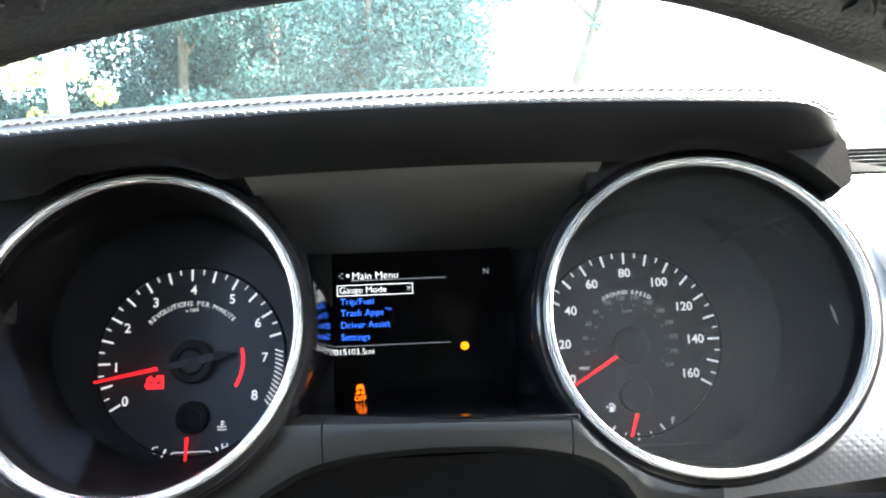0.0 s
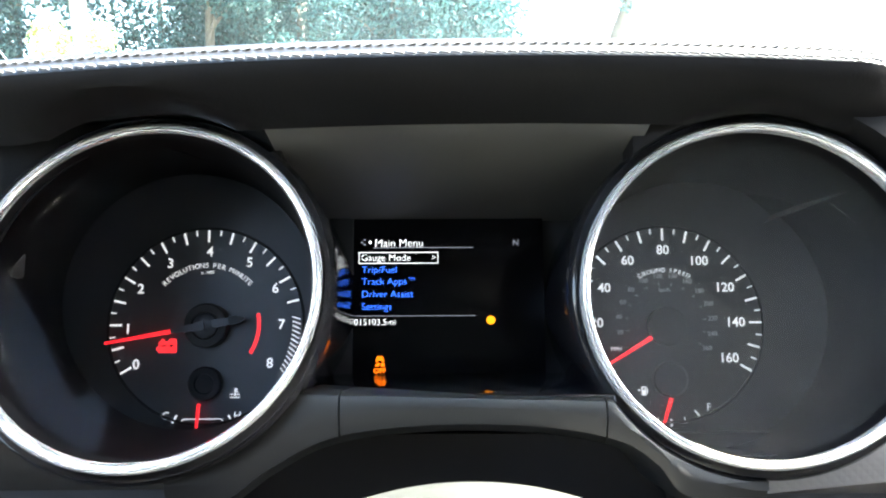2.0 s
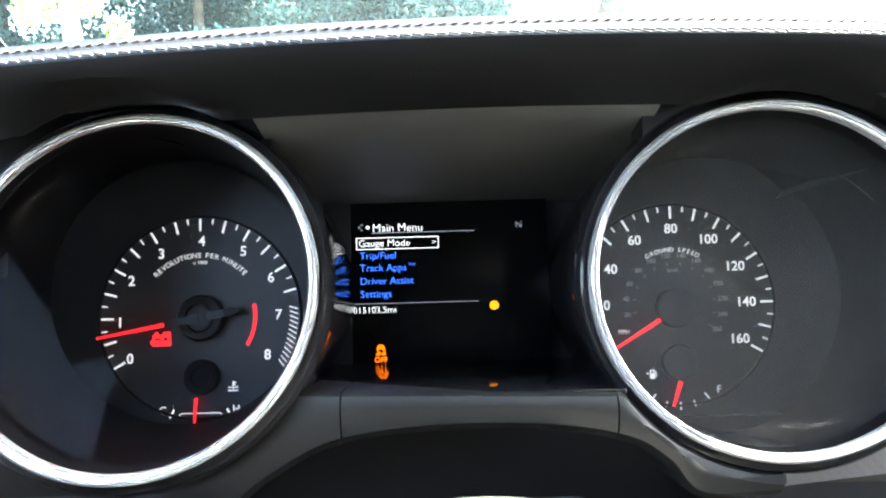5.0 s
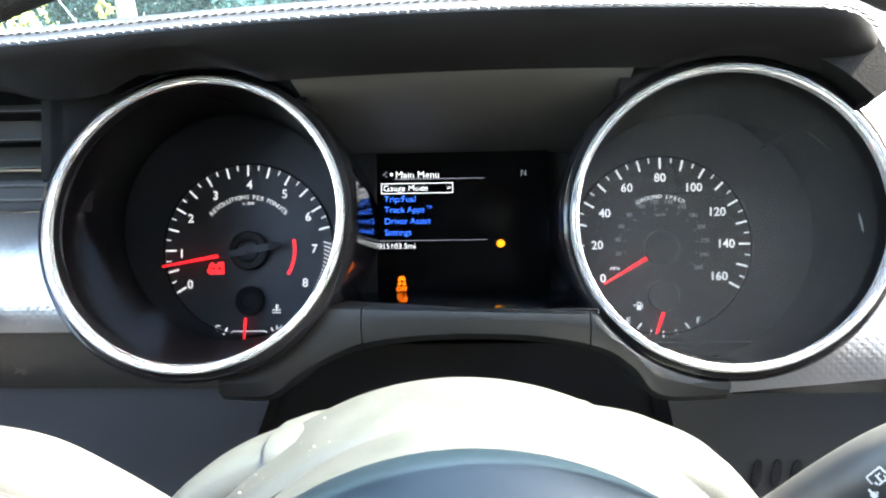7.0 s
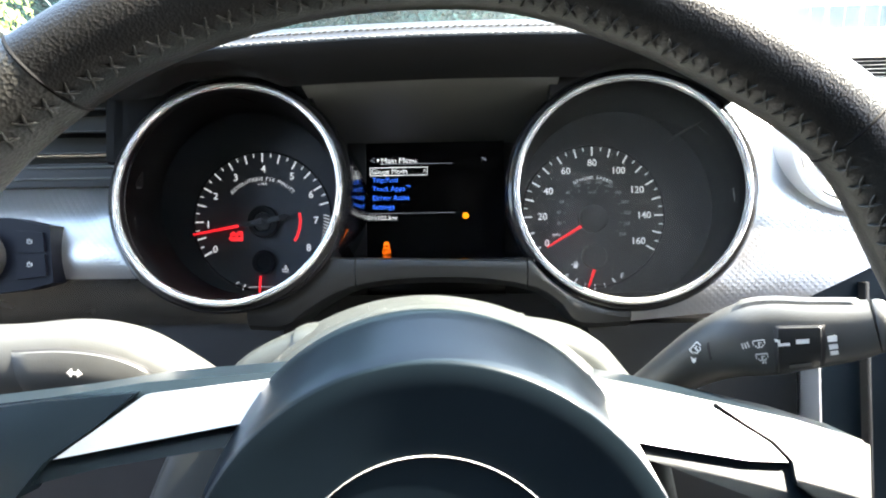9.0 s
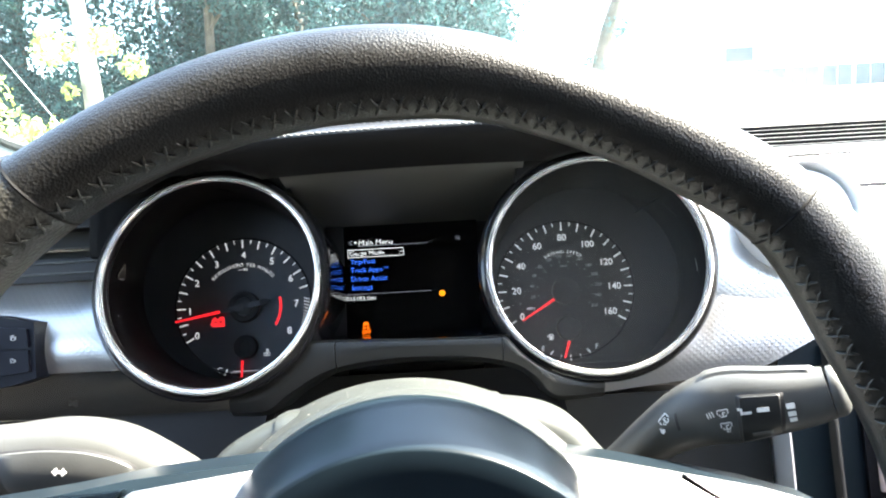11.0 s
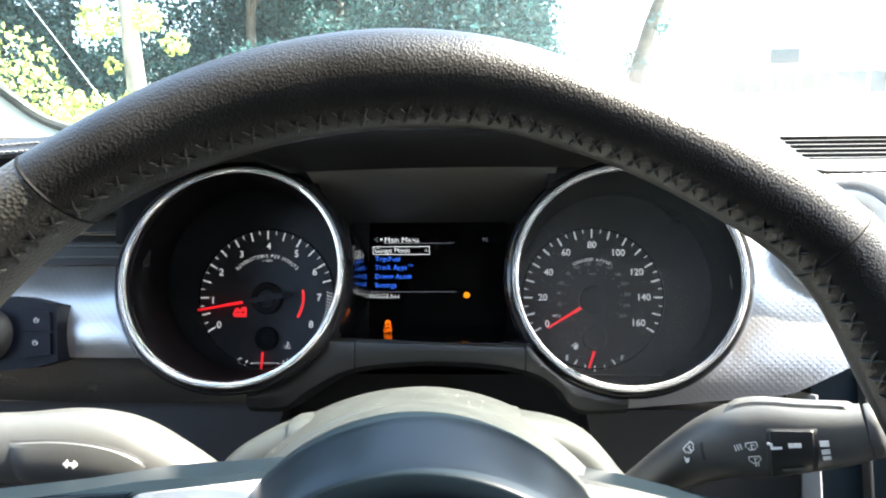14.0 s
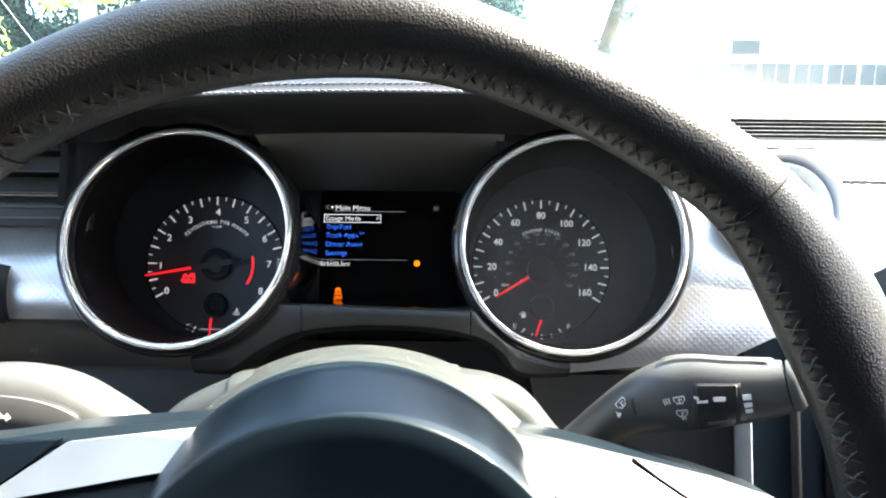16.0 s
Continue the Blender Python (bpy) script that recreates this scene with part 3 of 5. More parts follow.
def over_rings(x, r):
    """Upper edge of the two gauge rings, r metres from their axes, or far below beside them."""
    z = -1.0
    for key in ("tach", "speed"):
        (cx, cy, cz), ti, tj = RINGS[key]
        if abs(x - cx) < r:
            z = max(z, cz + math.sqrt(r * r - (x - cx) ** 2))
    return z


def under_rings(x, r):
    z = 1.0
    for key in ("tach", "speed"):
        (cx, cy, cz), ti, tj = RINGS[key]
        if abs(x - cx) < r:
            z = min(z, cz - math.sqrt(r * r - (x - cx) ** 2))
    return z


def strip(xa, xb, top, low, y0, y1, n=30, lip=0.004, under=0.002):
    """A band between two edges with a rounded upper lip, closed behind."""
    def f(u, v):
        x = xa + (xb - xa) * u
        t, b = top(x), low(x)
        k = int(round(v * 8)) % 8
        yf = y0 if not callable(y0) else y0(x)
        return [(x, yf + lip, t), (x, yf + lip * 0.3, t - lip * 0.3), (x, yf, t - lip), (x, yf, b + under), (x, yf + 0.25 * under, b + 0.35 * under), (x, yf + under, b), (x, y1, b), (x, y1, t)][k]
    return grid(f, n, 8, cv=True, caps=True)


HOOD = [(-0.098, -0.0040), (-0.1035, -0.0125), (-0.1050, -0.0138), (-0.1140, -0.0114), (-0.1235, -0.0076), (-0.1300, -0.0040), (-0.1328, -0.0012), (-0.1335, 0.0015), (-0.1315, 0.0046),
        (-0.1290, 0.0062), (-0.1282, 0.0056), (-0.1274, 0.0070), (-0.1245, 0.0100), (-0.119, 0.0140), (-0.110, 0.0175), (-0.09, 0.0230), (-0.04, 0.0260),
        (0.03, 0.020), (0.06, 0.0), (0.06, -0.0030)]


HOOD_TOP = HOOD[7:]
HOOD_UNDER = HOOD[:8] + [(-0.1290, 0.0030), (-0.098, 0.0030)]


def hood(u, v, rows):
    x = -0.46 + (0.176 + 0.46) * u
    y, z = rows[int(round(v * len(rows))) % len(rows)]
    back = 0.16 * max(0.0, -x - 0.17) ** 1.2 + 0.018 * max(0.0, (x - 0.150) / 0.026) ** 2
    if z < -0.001 and y < 0.0:
        z *= lerp(x, (-0.205, -0.172), (0.35, 1.0))
    zz = hood_z(x) + z
    if z < -0.001:
        zz = max(zz, min(over_rings(x, 0.0672), hood_z(x) - 0.0004 + 0.3 * z))
    return (x, y + back, zz)


part("hood_pad", grid(lambda u, v: hood(u, v, HOOD_TOP), 90, len(HOOD_TOP), cv=True, caps=True), M_PAD, dash, "stitched black vinyl hood pad")
part("hood_underside", grid(lambda u, v: hood(u, v, HOOD_UNDER), 90, len(HOOD_UNDER), cv=True, caps=True), M_HOODFACE, dash, "matt charcoal hood underside")
end_arc = [(0.1224 + 0.0700 * math.cos(radians(q)), 0.0080 + 0.0700 * math.sin(radians(q))) for q in range(41, 70, 7)]
part("hood_end", prism([(0.148, 0.0838), (0.1735, 0.0828), (0.1768, 0.0800), (0.1796, 0.0742), (0.148, 0.0738)], -0.1130, 0.02, 0.0015, 3), M_HOODFACE, dash)
part("hood_end", prism([(0.148, 0.0735), (0.1798, 0.0739), (0.1806, 0.0600), (0.1800, 0.0562), (0.1715, 0.0500)] + end_arc, -0.1138, 0.02, 0.0012, 3), M_HOODFACE, dash)
part("hood_face", strip(-0.188, -0.062, lambda x: max(0.079, over_rings(x, 0.0690) + 0.001), lambda x: max(0.030, over_rings(x, 0.0688)), -0.0840, -0.0700, 40, 0.001), M_HOODFACE, dash)
part("hood_face", strip(0.078, 0.152, lambda x: max(0.080, over_rings(x, 0.0690) + 0.001), lambda x: max(0.060, over_rings(x, 0.0688)), -0.0960, -0.0800, 40, 0.001), M_HOODFACE, dash)
stitch = mesh_of(loft([((-0.0019, 0.0004, -0.0002), (0, 0.0003, 0), (0, 0, 0.0003)), ((-0.0013, 0.0001, 0.0001), (0, 0.00062, 0), (0, 0, 0.00055)), ((0.0011, -0.0002, 0.0003), (0, 0.00066, 0), (0, 0, 0.0006)), ((0.0019, -0.0003, 0.0), (0, 0.0003, 0), (0, 0, 0.0003))], 8, 2.0), M_THREAD)
x = -0.30
while x < 0.172:
    back = 0.16 * max(0.0, -x - 0.17) ** 1.2 + 0.018 * max(0.0, (x - 0.150) / 0.026) ** 2
    slope = math.degrees(math.atan2(hood_z(x + 0.002) - hood_z(x - 0.002), 0.004))
    for yy, zz, turn in ((-0.1334, 0.0028, 24), (-0.1255, 0.0090, -24)):
        part("stitch", stitch, None, dash, m=Matrix.Translation((x, yy + back, hood_z(x) + zz)) @ Matrix.Rotation(radians(-slope + turn * 0.6), 4, "Y"))
    x += 0.0039

# the panel under the hood, the ledge and the trim below the display
part("upper_panel", grid(lambda u, v: (-0.0645 + 0.1470 * u, lerp(v, (0, 0.08, 0.9, 1), (-0.1055, -0.103, -0.010, 0.004)), lerp(v, (0, 0.08, 0.9, 1), (0.0716, 0.0700, 0.0545, 0.0525))), 12, 12), M_GREY, dash, "satin grey panel above the display")
ledge = rbox(-0.0535, 0.0680, -0.0945, -0.0005, -0.037, -0.0264, 0.0006)
for v in ledge.verts:
    v.co.z += 0.045 * v.co.y
part("display_ledge", ledge, M_GLOSS, dash, "glossy black ledge")
LOW_X = (-0.098, -0.0766, -0.0618, -0.0379, -0.0023, 0.0387, 0.0676, 0.0819, 0.093, 0.1215)
LOW_Z = (-0.0685, -0.0685, -0.0586, -0.0468, -0.0424, -0.0431, -0.0483, -0.057, -0.0685, -0.0685)

LOW = smooth_path(list(zip(LOW_X, LOW_Z)), 80)


def low_edge(x):
    return lerp(x, [p[0] for p in LOW], [p[1] for p in LOW]) - 0.002


def trim_top(x):
    z = -0.0290 - 0.003 * (x + 0.04) / 0.11
    for (cx, cy, cz), s in ((RINGS["tach"][0], 1), (RINGS["speed"][0], -1)):
        d = abs(x - cx)
        if d < 0.0690 and (x - cx) * s > -0.02:
            z = min(z, cz - math.sqrt(0.0690 ** 2 - d * d))
    return z


for xa, xb in ((-0.098, -0.0353), (-0.0347, 0.0632), (0.0638, 0.1212)):
    part("lower_trim", strip(xa, xb, trim_top, low_edge, -0.1000, -0.05, 40, 0.004, 0.009), M_TRIM, dash, "satin grey trim below the display")
part("column_recess", rbox(-0.20, 0.20, -0.012, -0.007, -0.30, -0.0550, 0), M_BLACK, dash)


# silver panels either side
def bulge(z, right):
    """How far the silver panels fall back from their foremost line at a height."""
    if right:
        return 0.010 * (1 - math.sin(math.pi * min(1, max(0, 0.10 + 5.6 * (z + 0.068))))) + 0.055 * (max(0.0, z + 0.055) / 0.13) ** 1.6
    return 0.036 * (1 - math.sin(math.pi * min(1, max(0, 0.10 + 9.5 * (z + 0.068)))))


def silver(xa, xb, top, low, y0, n=24, m=14):
    def f(u, v):
        x = xa + (xb - xa) * u
        t, b = top(x), low(x)
        if v * (m - 1) > m - 1.5:
            return (x, y0 + bulge(b, xb > 0) + 0.006, b)
        if v < 0.001:
            return (x, y0 + bulge(t, xb > 0) + 0.006, t)
        z = t + (b - t) * max(0.0, min(1.0, (v * (m - 1) - 1) / (m - 3)))
        return (x, y0 + bulge(z, xb > 0), z)
    return grid(f, n, m, cv=True)


part("trim_panel", silver(-0.42, -0.099, lambda x: min(0.0165, under_rings(x, 0.0672)), lambda x: min(-0.0395, under_rings(x, 0.0672) - 0.002) + 0.02 * max(0, -x - 0.2), -0.0985), M_SILVER, dash, "pressed silver trim panel")
part("trim_lip", silver(-0.42, -0.099, lambda x: min(-0.0375, under_rings(x, 0.0672)) + 0.02 * max(0, -x - 0.2), lambda x: -0.0685 + 0.02 * max(0, -x - 0.2), -0.0975), M_LIP, dash, "smooth dark metallic lip below the pressed trim")
part("trim_panel", silver(0.156, 0.1880, lambda x: 0.075, lambda x: max(0.008, over_rings(x, 0.0672)), -0.0985), M_SILVER, dash, "pressed silver trim panel")
part("trim_panel", silver(0.1215, 0.34, lambda x: min(lerp(x, (0.12, 0.18, 0.20, 0.34), (0.075, 0.075, 0.078, 0.080)), under_rings(x, 0.0672)), lambda x: lerp(x, (0.12, 0.2139, 0.2481, 0.34), (-0.0680, -0.0594, -0.0432, 0.0)), -0.0985), M_SILVER, dash, "pressed silver trim panel")
part("trim_panel", silver(0.3405, 0.58, lambda x: 0.080, lambda x: 0.0, -0.0985), M_SILVER, dash, "pressed silver trim panel")
part("vent_panel", rbox(-0.46, -0.1760, -0.076, -0.060, 0.0170, 0.0320, 0.002), M_BLACK, dash)
for z in (0.0215, 0.0285):
    part("trim_line", rbox(-0.46, -0.1760, -0.0778, -0.074, z, z + 0.0012, 0.0004), M_GREY, dash)
part("vent_post", rbox(-0.1875, -0.1735, -0.084, -0.066, 0.0300, 0.0860, 0.004, 4), M_HOODFACE, dash)
part("upper_strip", rbox(-0.46, -0.1780, -0.080, -0.060, 0.0765, 0.0860, 0.003, 3), M_HOODFACE, dash)

# lower dash, left and right of the column, and the far dash to the passenger's side
part("knee_panel", prism([(-0.50, -0.0690), (-0.084, -0.0690), (-0.095, -0.10), (-0.11, -0.30), (-0.50, -0.30)], -0.063, -0.04, 0.003), M_BLACK, dash)
part("knee_panel", prism([(0.1000, -0.0704), (0.222, -0.0704), (0.222, -0.30), (0.12, -0.30), (0.108, -0.11)], -0.078, -0.04, 0.003), M_TRIM, dash)
for k in range(3):
    part("knee_slot", loft([((0.1390 + 0.0085 * k, -0.0790, -0.1060), (0.0022, 0, 0), (0.001, 0, 0.0062)), ((0.1390 + 0.0085 * k, -0.076, -0.1060), (0.0022, 0, 0), (0.001, 0, 0.0062))], 16), M_GLOSS, dash, "dark slot in the panel")
part("centre_stack", prism([(0.226, -0.046), (0.36, 0.02), (0.62, 0.02), (0.60, -0.34), (0.226, -0.34)], -0.090, 0.05, 0.003), M_HUB, dash, "dark blue-black centre stack")
part("stack_rail", rbox(0.2245, 0.2258, -0.0990, -0.06, -0.34, -0.0590, 0.0005), M_SATIN, dash, "bright thin rail")
part("stack_rail", rbox(0.2520, 0.2545, -0.0975, -0.06, -0.34, -0.0470, 0.0008), M_TRIM, dash)
part("passenger_dash", prism([(0.30, 0.055), (1.22, 0.045), (1.22, -0.20), (0.62, -0.20), (0.30, 0.02)], -0.055, 0.10, 0.01), M_PAD, dash)

screen2 = thing("centre_screen", "glossy centre screen with a painted pale reflection", "display", at=(0.30, -0.093, -0.12))
# The pinkish reflection is painted into the glass's base colour.
part("screen_glass", rbox(0.2760, 0.3700, -0.0960, -0.0905, -0.1330, -0.0500, 0.002), pm("screen with painted pink reflection", (0.42, 0.33, 0.31), 0.25, 0, 0.25, 60), screen2)
part("screen_frame", rbox(0.2700, 0.3760, -0.0935, -0.089, -0.1390, -0.0440, 0.002), M_GLOSS, screen2)

# ---- air vents and the lamp switch ----
vent = thing("side_air_vent", "black rectangular air vent with thin horizontal slats", "air vent", at=(-0.24, -0.06, 0.036))
part("vent_box", rbox(-0.330, -0.1875, -0.048, -0.044, 0.032, 0.078, 0), M_BLACK, vent)
for z in (0.0645, 0.0507, 0.0375):
    blade = part("slat", grid(lambda u, v, z=z: (-0.330 + 0.140 * u, (-0.0785, -0.0790, -0.0785, -0.045, -0.045)[int(round(v * 5)) % 5], z + (-0.0009, 0.0, 0.0009, 0.0040, 0.0022)[int(round(v * 5)) % 5]), 2, 5, cv=True, caps=True), M_HOODFACE, vent)
    part("slat_edge", rbox(-0.330, -0.191, -0.0797, -0.0788, z - 0.0003, z + 0.0005, 0.0002), M_GREY, blade, "thin pale slat edge")
part("vent_knob", rbox(-0.250, -0.226, -0.0880, -0.076, 0.0470, 0.0520, 0.0015), M_SATIN, vent, "bright vent knob")

rv = (0.2535, -0.0840, 0.0302)
rvent = thing("round_air_vent", "round air vent with bright double ring", "air vent", at=rv)
part("vent_ring", lathe([(0.0315, 0.004), (0.0320, -0.004), (0.0340, -0.008), (0.0368, -0.007), (0.0380, 0.002), (0.0380, 0.045), (0.0320, 0.045)], rv, 64, closed=True), M_VENT_GLARE, rvent, "silver ring with painted glare")
part("vent_inner_ring", lathe([(0.0245, 0.004), (0.0250, -0.002), (0.0268, -0.005), (0.0288, -0.004), (0.0298, 0.004)], rv, 64, closed=True), M_VENT_GLARE, rvent, "satin silver inner ring")
part("vent_barrel", lathe([(0.0315, 0.003), (0.0280, 0.006), (0.0270, 0.024), (0.0, 0.024)], rv, 64), M_VENT_GLARE, rvent)
for k in range(4):
    z = rv[2] - 0.0165 + 0.011 * k
    hw = math.sqrt(0.0265 ** 2 - (z - rv[2]) ** 2)
    part("slat", rbox(rv[0] - hw, rv[0] + hw, rv[1] + 0.002, rv[1] + 0.018, z - 0.0010, z + 0.0010, 0.0005), M_VENT_GLARE, rvent)

sw = thing("lamp_switch", "dark blue-black lamp switch block with two buttons", "switch", at=(-0.22, -0.10, -0.045))
part("switch_body", prism([(-0.275, -0.0040), (-0.232, -0.0035), (-0.2085, -0.0085), (-0.2065, -0.0410), (-0.222, -0.0450), (-0.275, -0.0500)], -0.1085, -0.085, 0.002), M_SWITCH, sw)
part("switch_button", prism([(-0.2300, -0.0105), (-0.2115, -0.0125), (-0.2105, -0.0235), (-0.2270, -0.0235)], -0.1105, -0.10, 0.0012), M_SWITCH, sw)
part("switch_button", prism([(-0.2270, -0.0247), (-0.2105, -0.0247), (-0.2095, -0.0370), (-0.2270, -0.0390)], -0.1105, -0.10, 0.0012), M_SWITCH, sw)
for z in (-0.0175, -0.0305):
    part("button_sign", flat_icon([(-1.4 * MM, -0.9 * MM, -1 * MM, 1.4 * MM), (-0.4 * MM, 0.3 * MM, 0.2 * MM, 1.8 * MM), (0.8 * MM, 1.6 * MM, -0.8 * MM, 0.9 * MM), (-0.9 * MM, 0.9 * MM, -1.3 * MM, -0.9 * MM)]), M_GREY_INK, sw, m=Matrix.Translation((-0.2190, -0.1106, z)))
part("switch_dial", lathe([(0, -0.020), (0.0130, -0.020), (0.0150, -0.018), (0.0165, -0.006), (0.0165, 0.002)], (-0.2500, -0.100, -0.0260), 40), M_BLACK, sw, "round black turning knob")
part("dial_pointer", rbox(-0.2395, -0.2370, -0.1190, -0.112, -0.0320, -0.0220, 0.0006), M_ICON, sw)

# ---- steering column and wheel ----
col = thing("steering_column", "black steering column cover speckled with dust", "steering column", at=(0.013, -0.2, -0.12))


SH_X = (-0.122, -0.115, -0.100, -0.088, -0.080, -0.0695, -0.0585, -0.0465, -0.035, 0.045, 0.0555, 0.068, 0.078, 0.0865, 0.095, 0.102, 0.112, 0.124)
SH_Z = (-0.185, -0.150, -0.112, -0.0935, -0.0845, -0.0735, -0.0665, -0.0615, -0.0585, -0.0555, -0.0572, -0.0592, -0.0625, -0.0680, -0.0780, -0.0875, -0.110, -0.185)
SHOULDER = smooth_path(list(zip(SH_X, SH_Z)), 70)


def shroud_sec(y, zt, hw, zc):
    return ((0.0135, y, zc), (hw, 0, 0), (0, 0, zt - zc))


def shoulder_cover(u, v):
    """The broad cover behind the wheel: its outline at a few stations along the column."""
    y, k, dz = ((-0.2125, 0.955, -0.0090), (-0.2110, 0.978, -0.0045), (-0.2075, 0.992, -0.0015), (-0.200, 1.0, -0.0002), (-0.185, 1.0, 0.0), (-0.150, 0.985, -0.004), (-0.090, 0.93, -0.014))[int(round(u * 6))]
    x, z = SHOULDER[int(round(v * 70)) % 70]
    return (0.008 + (x - 0.008) * k, y, z + dz)


def dome_arc(y):
    """Centre, radius and half opening of the raised cover at y."""
    ys = (-0.234, -0.231, -0.226, -0.190, -0.165)
    return [lerp(y, ys, q) for q in ((0.0135, 0.0135, 0.0132, 0.0105, 0.0105), (-0.138, -0.138, -0.1395, -0.1525, -0.1525), (0.0855, 0.0885, 0.0905, 0.1055, 0.1035), (58, 58, 57, 35, 30))]


def dome_cover(u, v):
    y = (-0.234, -0.233, -0.231, -0.226, -0.214, -0.202, -0.190, -0.165)[int(round(u * 7))]
    cx, cz, r, half = dome_arc(y)
    k = int(round(v * 80)) % 80
    a = radians(half * (2 * (k if k < 40 else 79 - k) / 39 - 1))
    r -= 0.0 if k < 40 else 0.018
    return (cx + r * math.sin(a), y, cz + r * math.cos(a))


part("lower_cover", grid(shoulder_cover, 7, 70, cv=True, caps=True), M_SHROUD, col, "dusty black column cover with wide shoulders")
part("upper_cover", grid(dome_cover, 8, 80, cv=True, caps=True), M_SHROUD, col, "dusty raised column cover")
part("column_collar", loft([shroud_sec(-0.225, -0.0535, 0.076, -0.135), shroud_sec(-0.250, -0.0530, 0.076, -0.135), shroud_sec(-0.272, -0.0560, 0.072, -0.135)], 56, 2.2), M_BLACK, col)
HUB = Vector((0.0160, -0.3250, -0.1240))
rng = random.Random(4)
speck = mesh_of(rbox(-0.0004, 0.0004, -0.0003, 0.0003, -0.0001, 0.0002, 0), M_DUST)
for k in range(90):
    y = rng.uniform(-0.226, -0.195)
    cx, cz, r, half = dome_arc(y)
    a = radians(rng.uniform(-1, 1) * half * 0.95)
    part("dust_speck", speck, None, col, m=Matrix.Translation((cx + r * math.sin(a), y, cz + r * math.cos(a) + 0.0001)) @ Matrix.Rotation(a, 4, "Y") @ Matrix.Rotation(rng.uniform(0, 3), 4, "Z") @ Matrix.Scale(rng.uniform(0.15, 0.55), 4))

wheel = thing("steering_wheel", "black leather steering wheel with stitched rim and silver spokes", "steering wheel", at=HUB)
RIM_R, RIM_C, RIM_YAW, RIM_NOD, WHEEL_TURN = 0.1693, Vector((0.0258, -0.3021, -0.1115)), 0.150, 0.011, 6.5
SEAM_L, SEAM_R = -46.0, 39.5


RIM_A = (-180, -118, -85, -60, -45, -28, -12, 0, 12, 26, 40, 55, 75, 118, 180)
RIM_W = (0.0137, 0.0137, 0.0140, 0.0138, 0.0120, 0.0141, 0.0152, 0.0142, 0.0130, 0.0142, 0.0152, 0.0190, 0.0165, 0.0137, 0.0137)
RIM_D = (0.0, 0.0, 0.0030, 0.0040, 0.0017, 0.0002, -0.0006, -0.0012, -0.0036, -0.0018, 0.0022, 0.0005, 0.0, 0.0, 0.0)
RIM_FINE = smooth_path(list(zip(RIM_A, RIM_W, RIM_D)), 281)


def rim_point(a, t, lift=0.0):
    """a: degrees clockwise from the top of the wheel; t: degrees round the section, 0 outermost, 90 towards the driver, 180 innermost."""
    xs = [p[0] for p in RIM_FINE]
    w, d = lerp(a, xs, [p[1] for p in RIM_FINE]), lerp(a, xs, [p[2] for p in RIM_FINE])
    h = lerp(abs(a), (0, 33, 50, 80, 180), (0.0150, 0.0150, 0.0165, 0.0160, 0.0155))
    a += WHEEL_TURN
    r = RIM_R + d + (w + lift) * math.cos(radians(t))
    sx, cz = r * math.sin(radians(a)), r * math.cos(radians(a))
    return Vector((RIM_C.x + sx, RIM_C.y + RIM_YAW * sx + RIM_NOD * cz - (h + lift) * math.sin(radians(t)), RIM_C.z + cz))


def rim_mesh(a0, a1, n):
    return grid(lambda u, v: rim_point((a0 + (a1 - a0) * u + 180) % 360 - 180, 360 * v), n, 40, cv=True, caps=True)


part("rim_top", rim_mesh(SEAM_L, SEAM_R, 161), M_LEATHER, wheel, "smooth grained leather rim section")
# The left grip's leather is lighter and glossier than the right grip's.
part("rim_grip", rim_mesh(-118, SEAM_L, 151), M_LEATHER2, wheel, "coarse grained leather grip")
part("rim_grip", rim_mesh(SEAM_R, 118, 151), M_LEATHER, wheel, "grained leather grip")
part("rim_bottom", rim_mesh(118, 242, 70), M_LEATHER, wheel)
# Each seam's crease, with its shade, is drawn as a raised dark band.
for seam in (SEAM_L, SEAM_R):
    part("rim_seam", grid(lambda u, v, c=seam: rim_point(c + 0.30 * (2 * u - 1), 360 * v, 0.0003 - 0.0005 * abs(2 * u - 1)), 5, 40, cv=True), M_TUBE, wheel, "dark seam between leather sections")
# cross stitches along the inner edge
stitch2 = mesh_of(loft([((-0.0036, 0.0002, -0.0004), (0, 0.0003, 0), (0, 0, 0.0003)), ((-0.0016, -0.0004, -0.0004), (0, 0.0007, 0), (0, 0, 0.0006)), ((0.0016, -0.0004, 0.0004), (0, 0.0007, 0), (0, 0, 0.0006)), ((0.0036, 0.0002, 0.0004), (0, 0.0003, 0), (0, 0, 0.0003))], 8, 2.0), M_THREAD_D)
a = -104.0
while a < 104:
    for t, flip in ((150, 1), (152, -1)):
        p, q = rim_point(a, t), rim_point(a, t, 0.01)
        out = (q - p).normalized()
        ta = Vector((math.cos(radians(a + WHEEL_TURN)), 0, -math.sin(radians(a + WHEEL_TURN))))
        m = Matrix((ta, -out, ta.cross(-out))).transposed().to_4x4()
        m.translation = p + out * 0.0001
        part("stitch", stitch2, None, wheel, m=m @ Matrix.Rotation(radians(58 * flip), 4, "Y") @ Matrix.Scale(0.95, 4))
    a += 2.35
hub_at = (HUB.x, HUB.y, HUB.z)
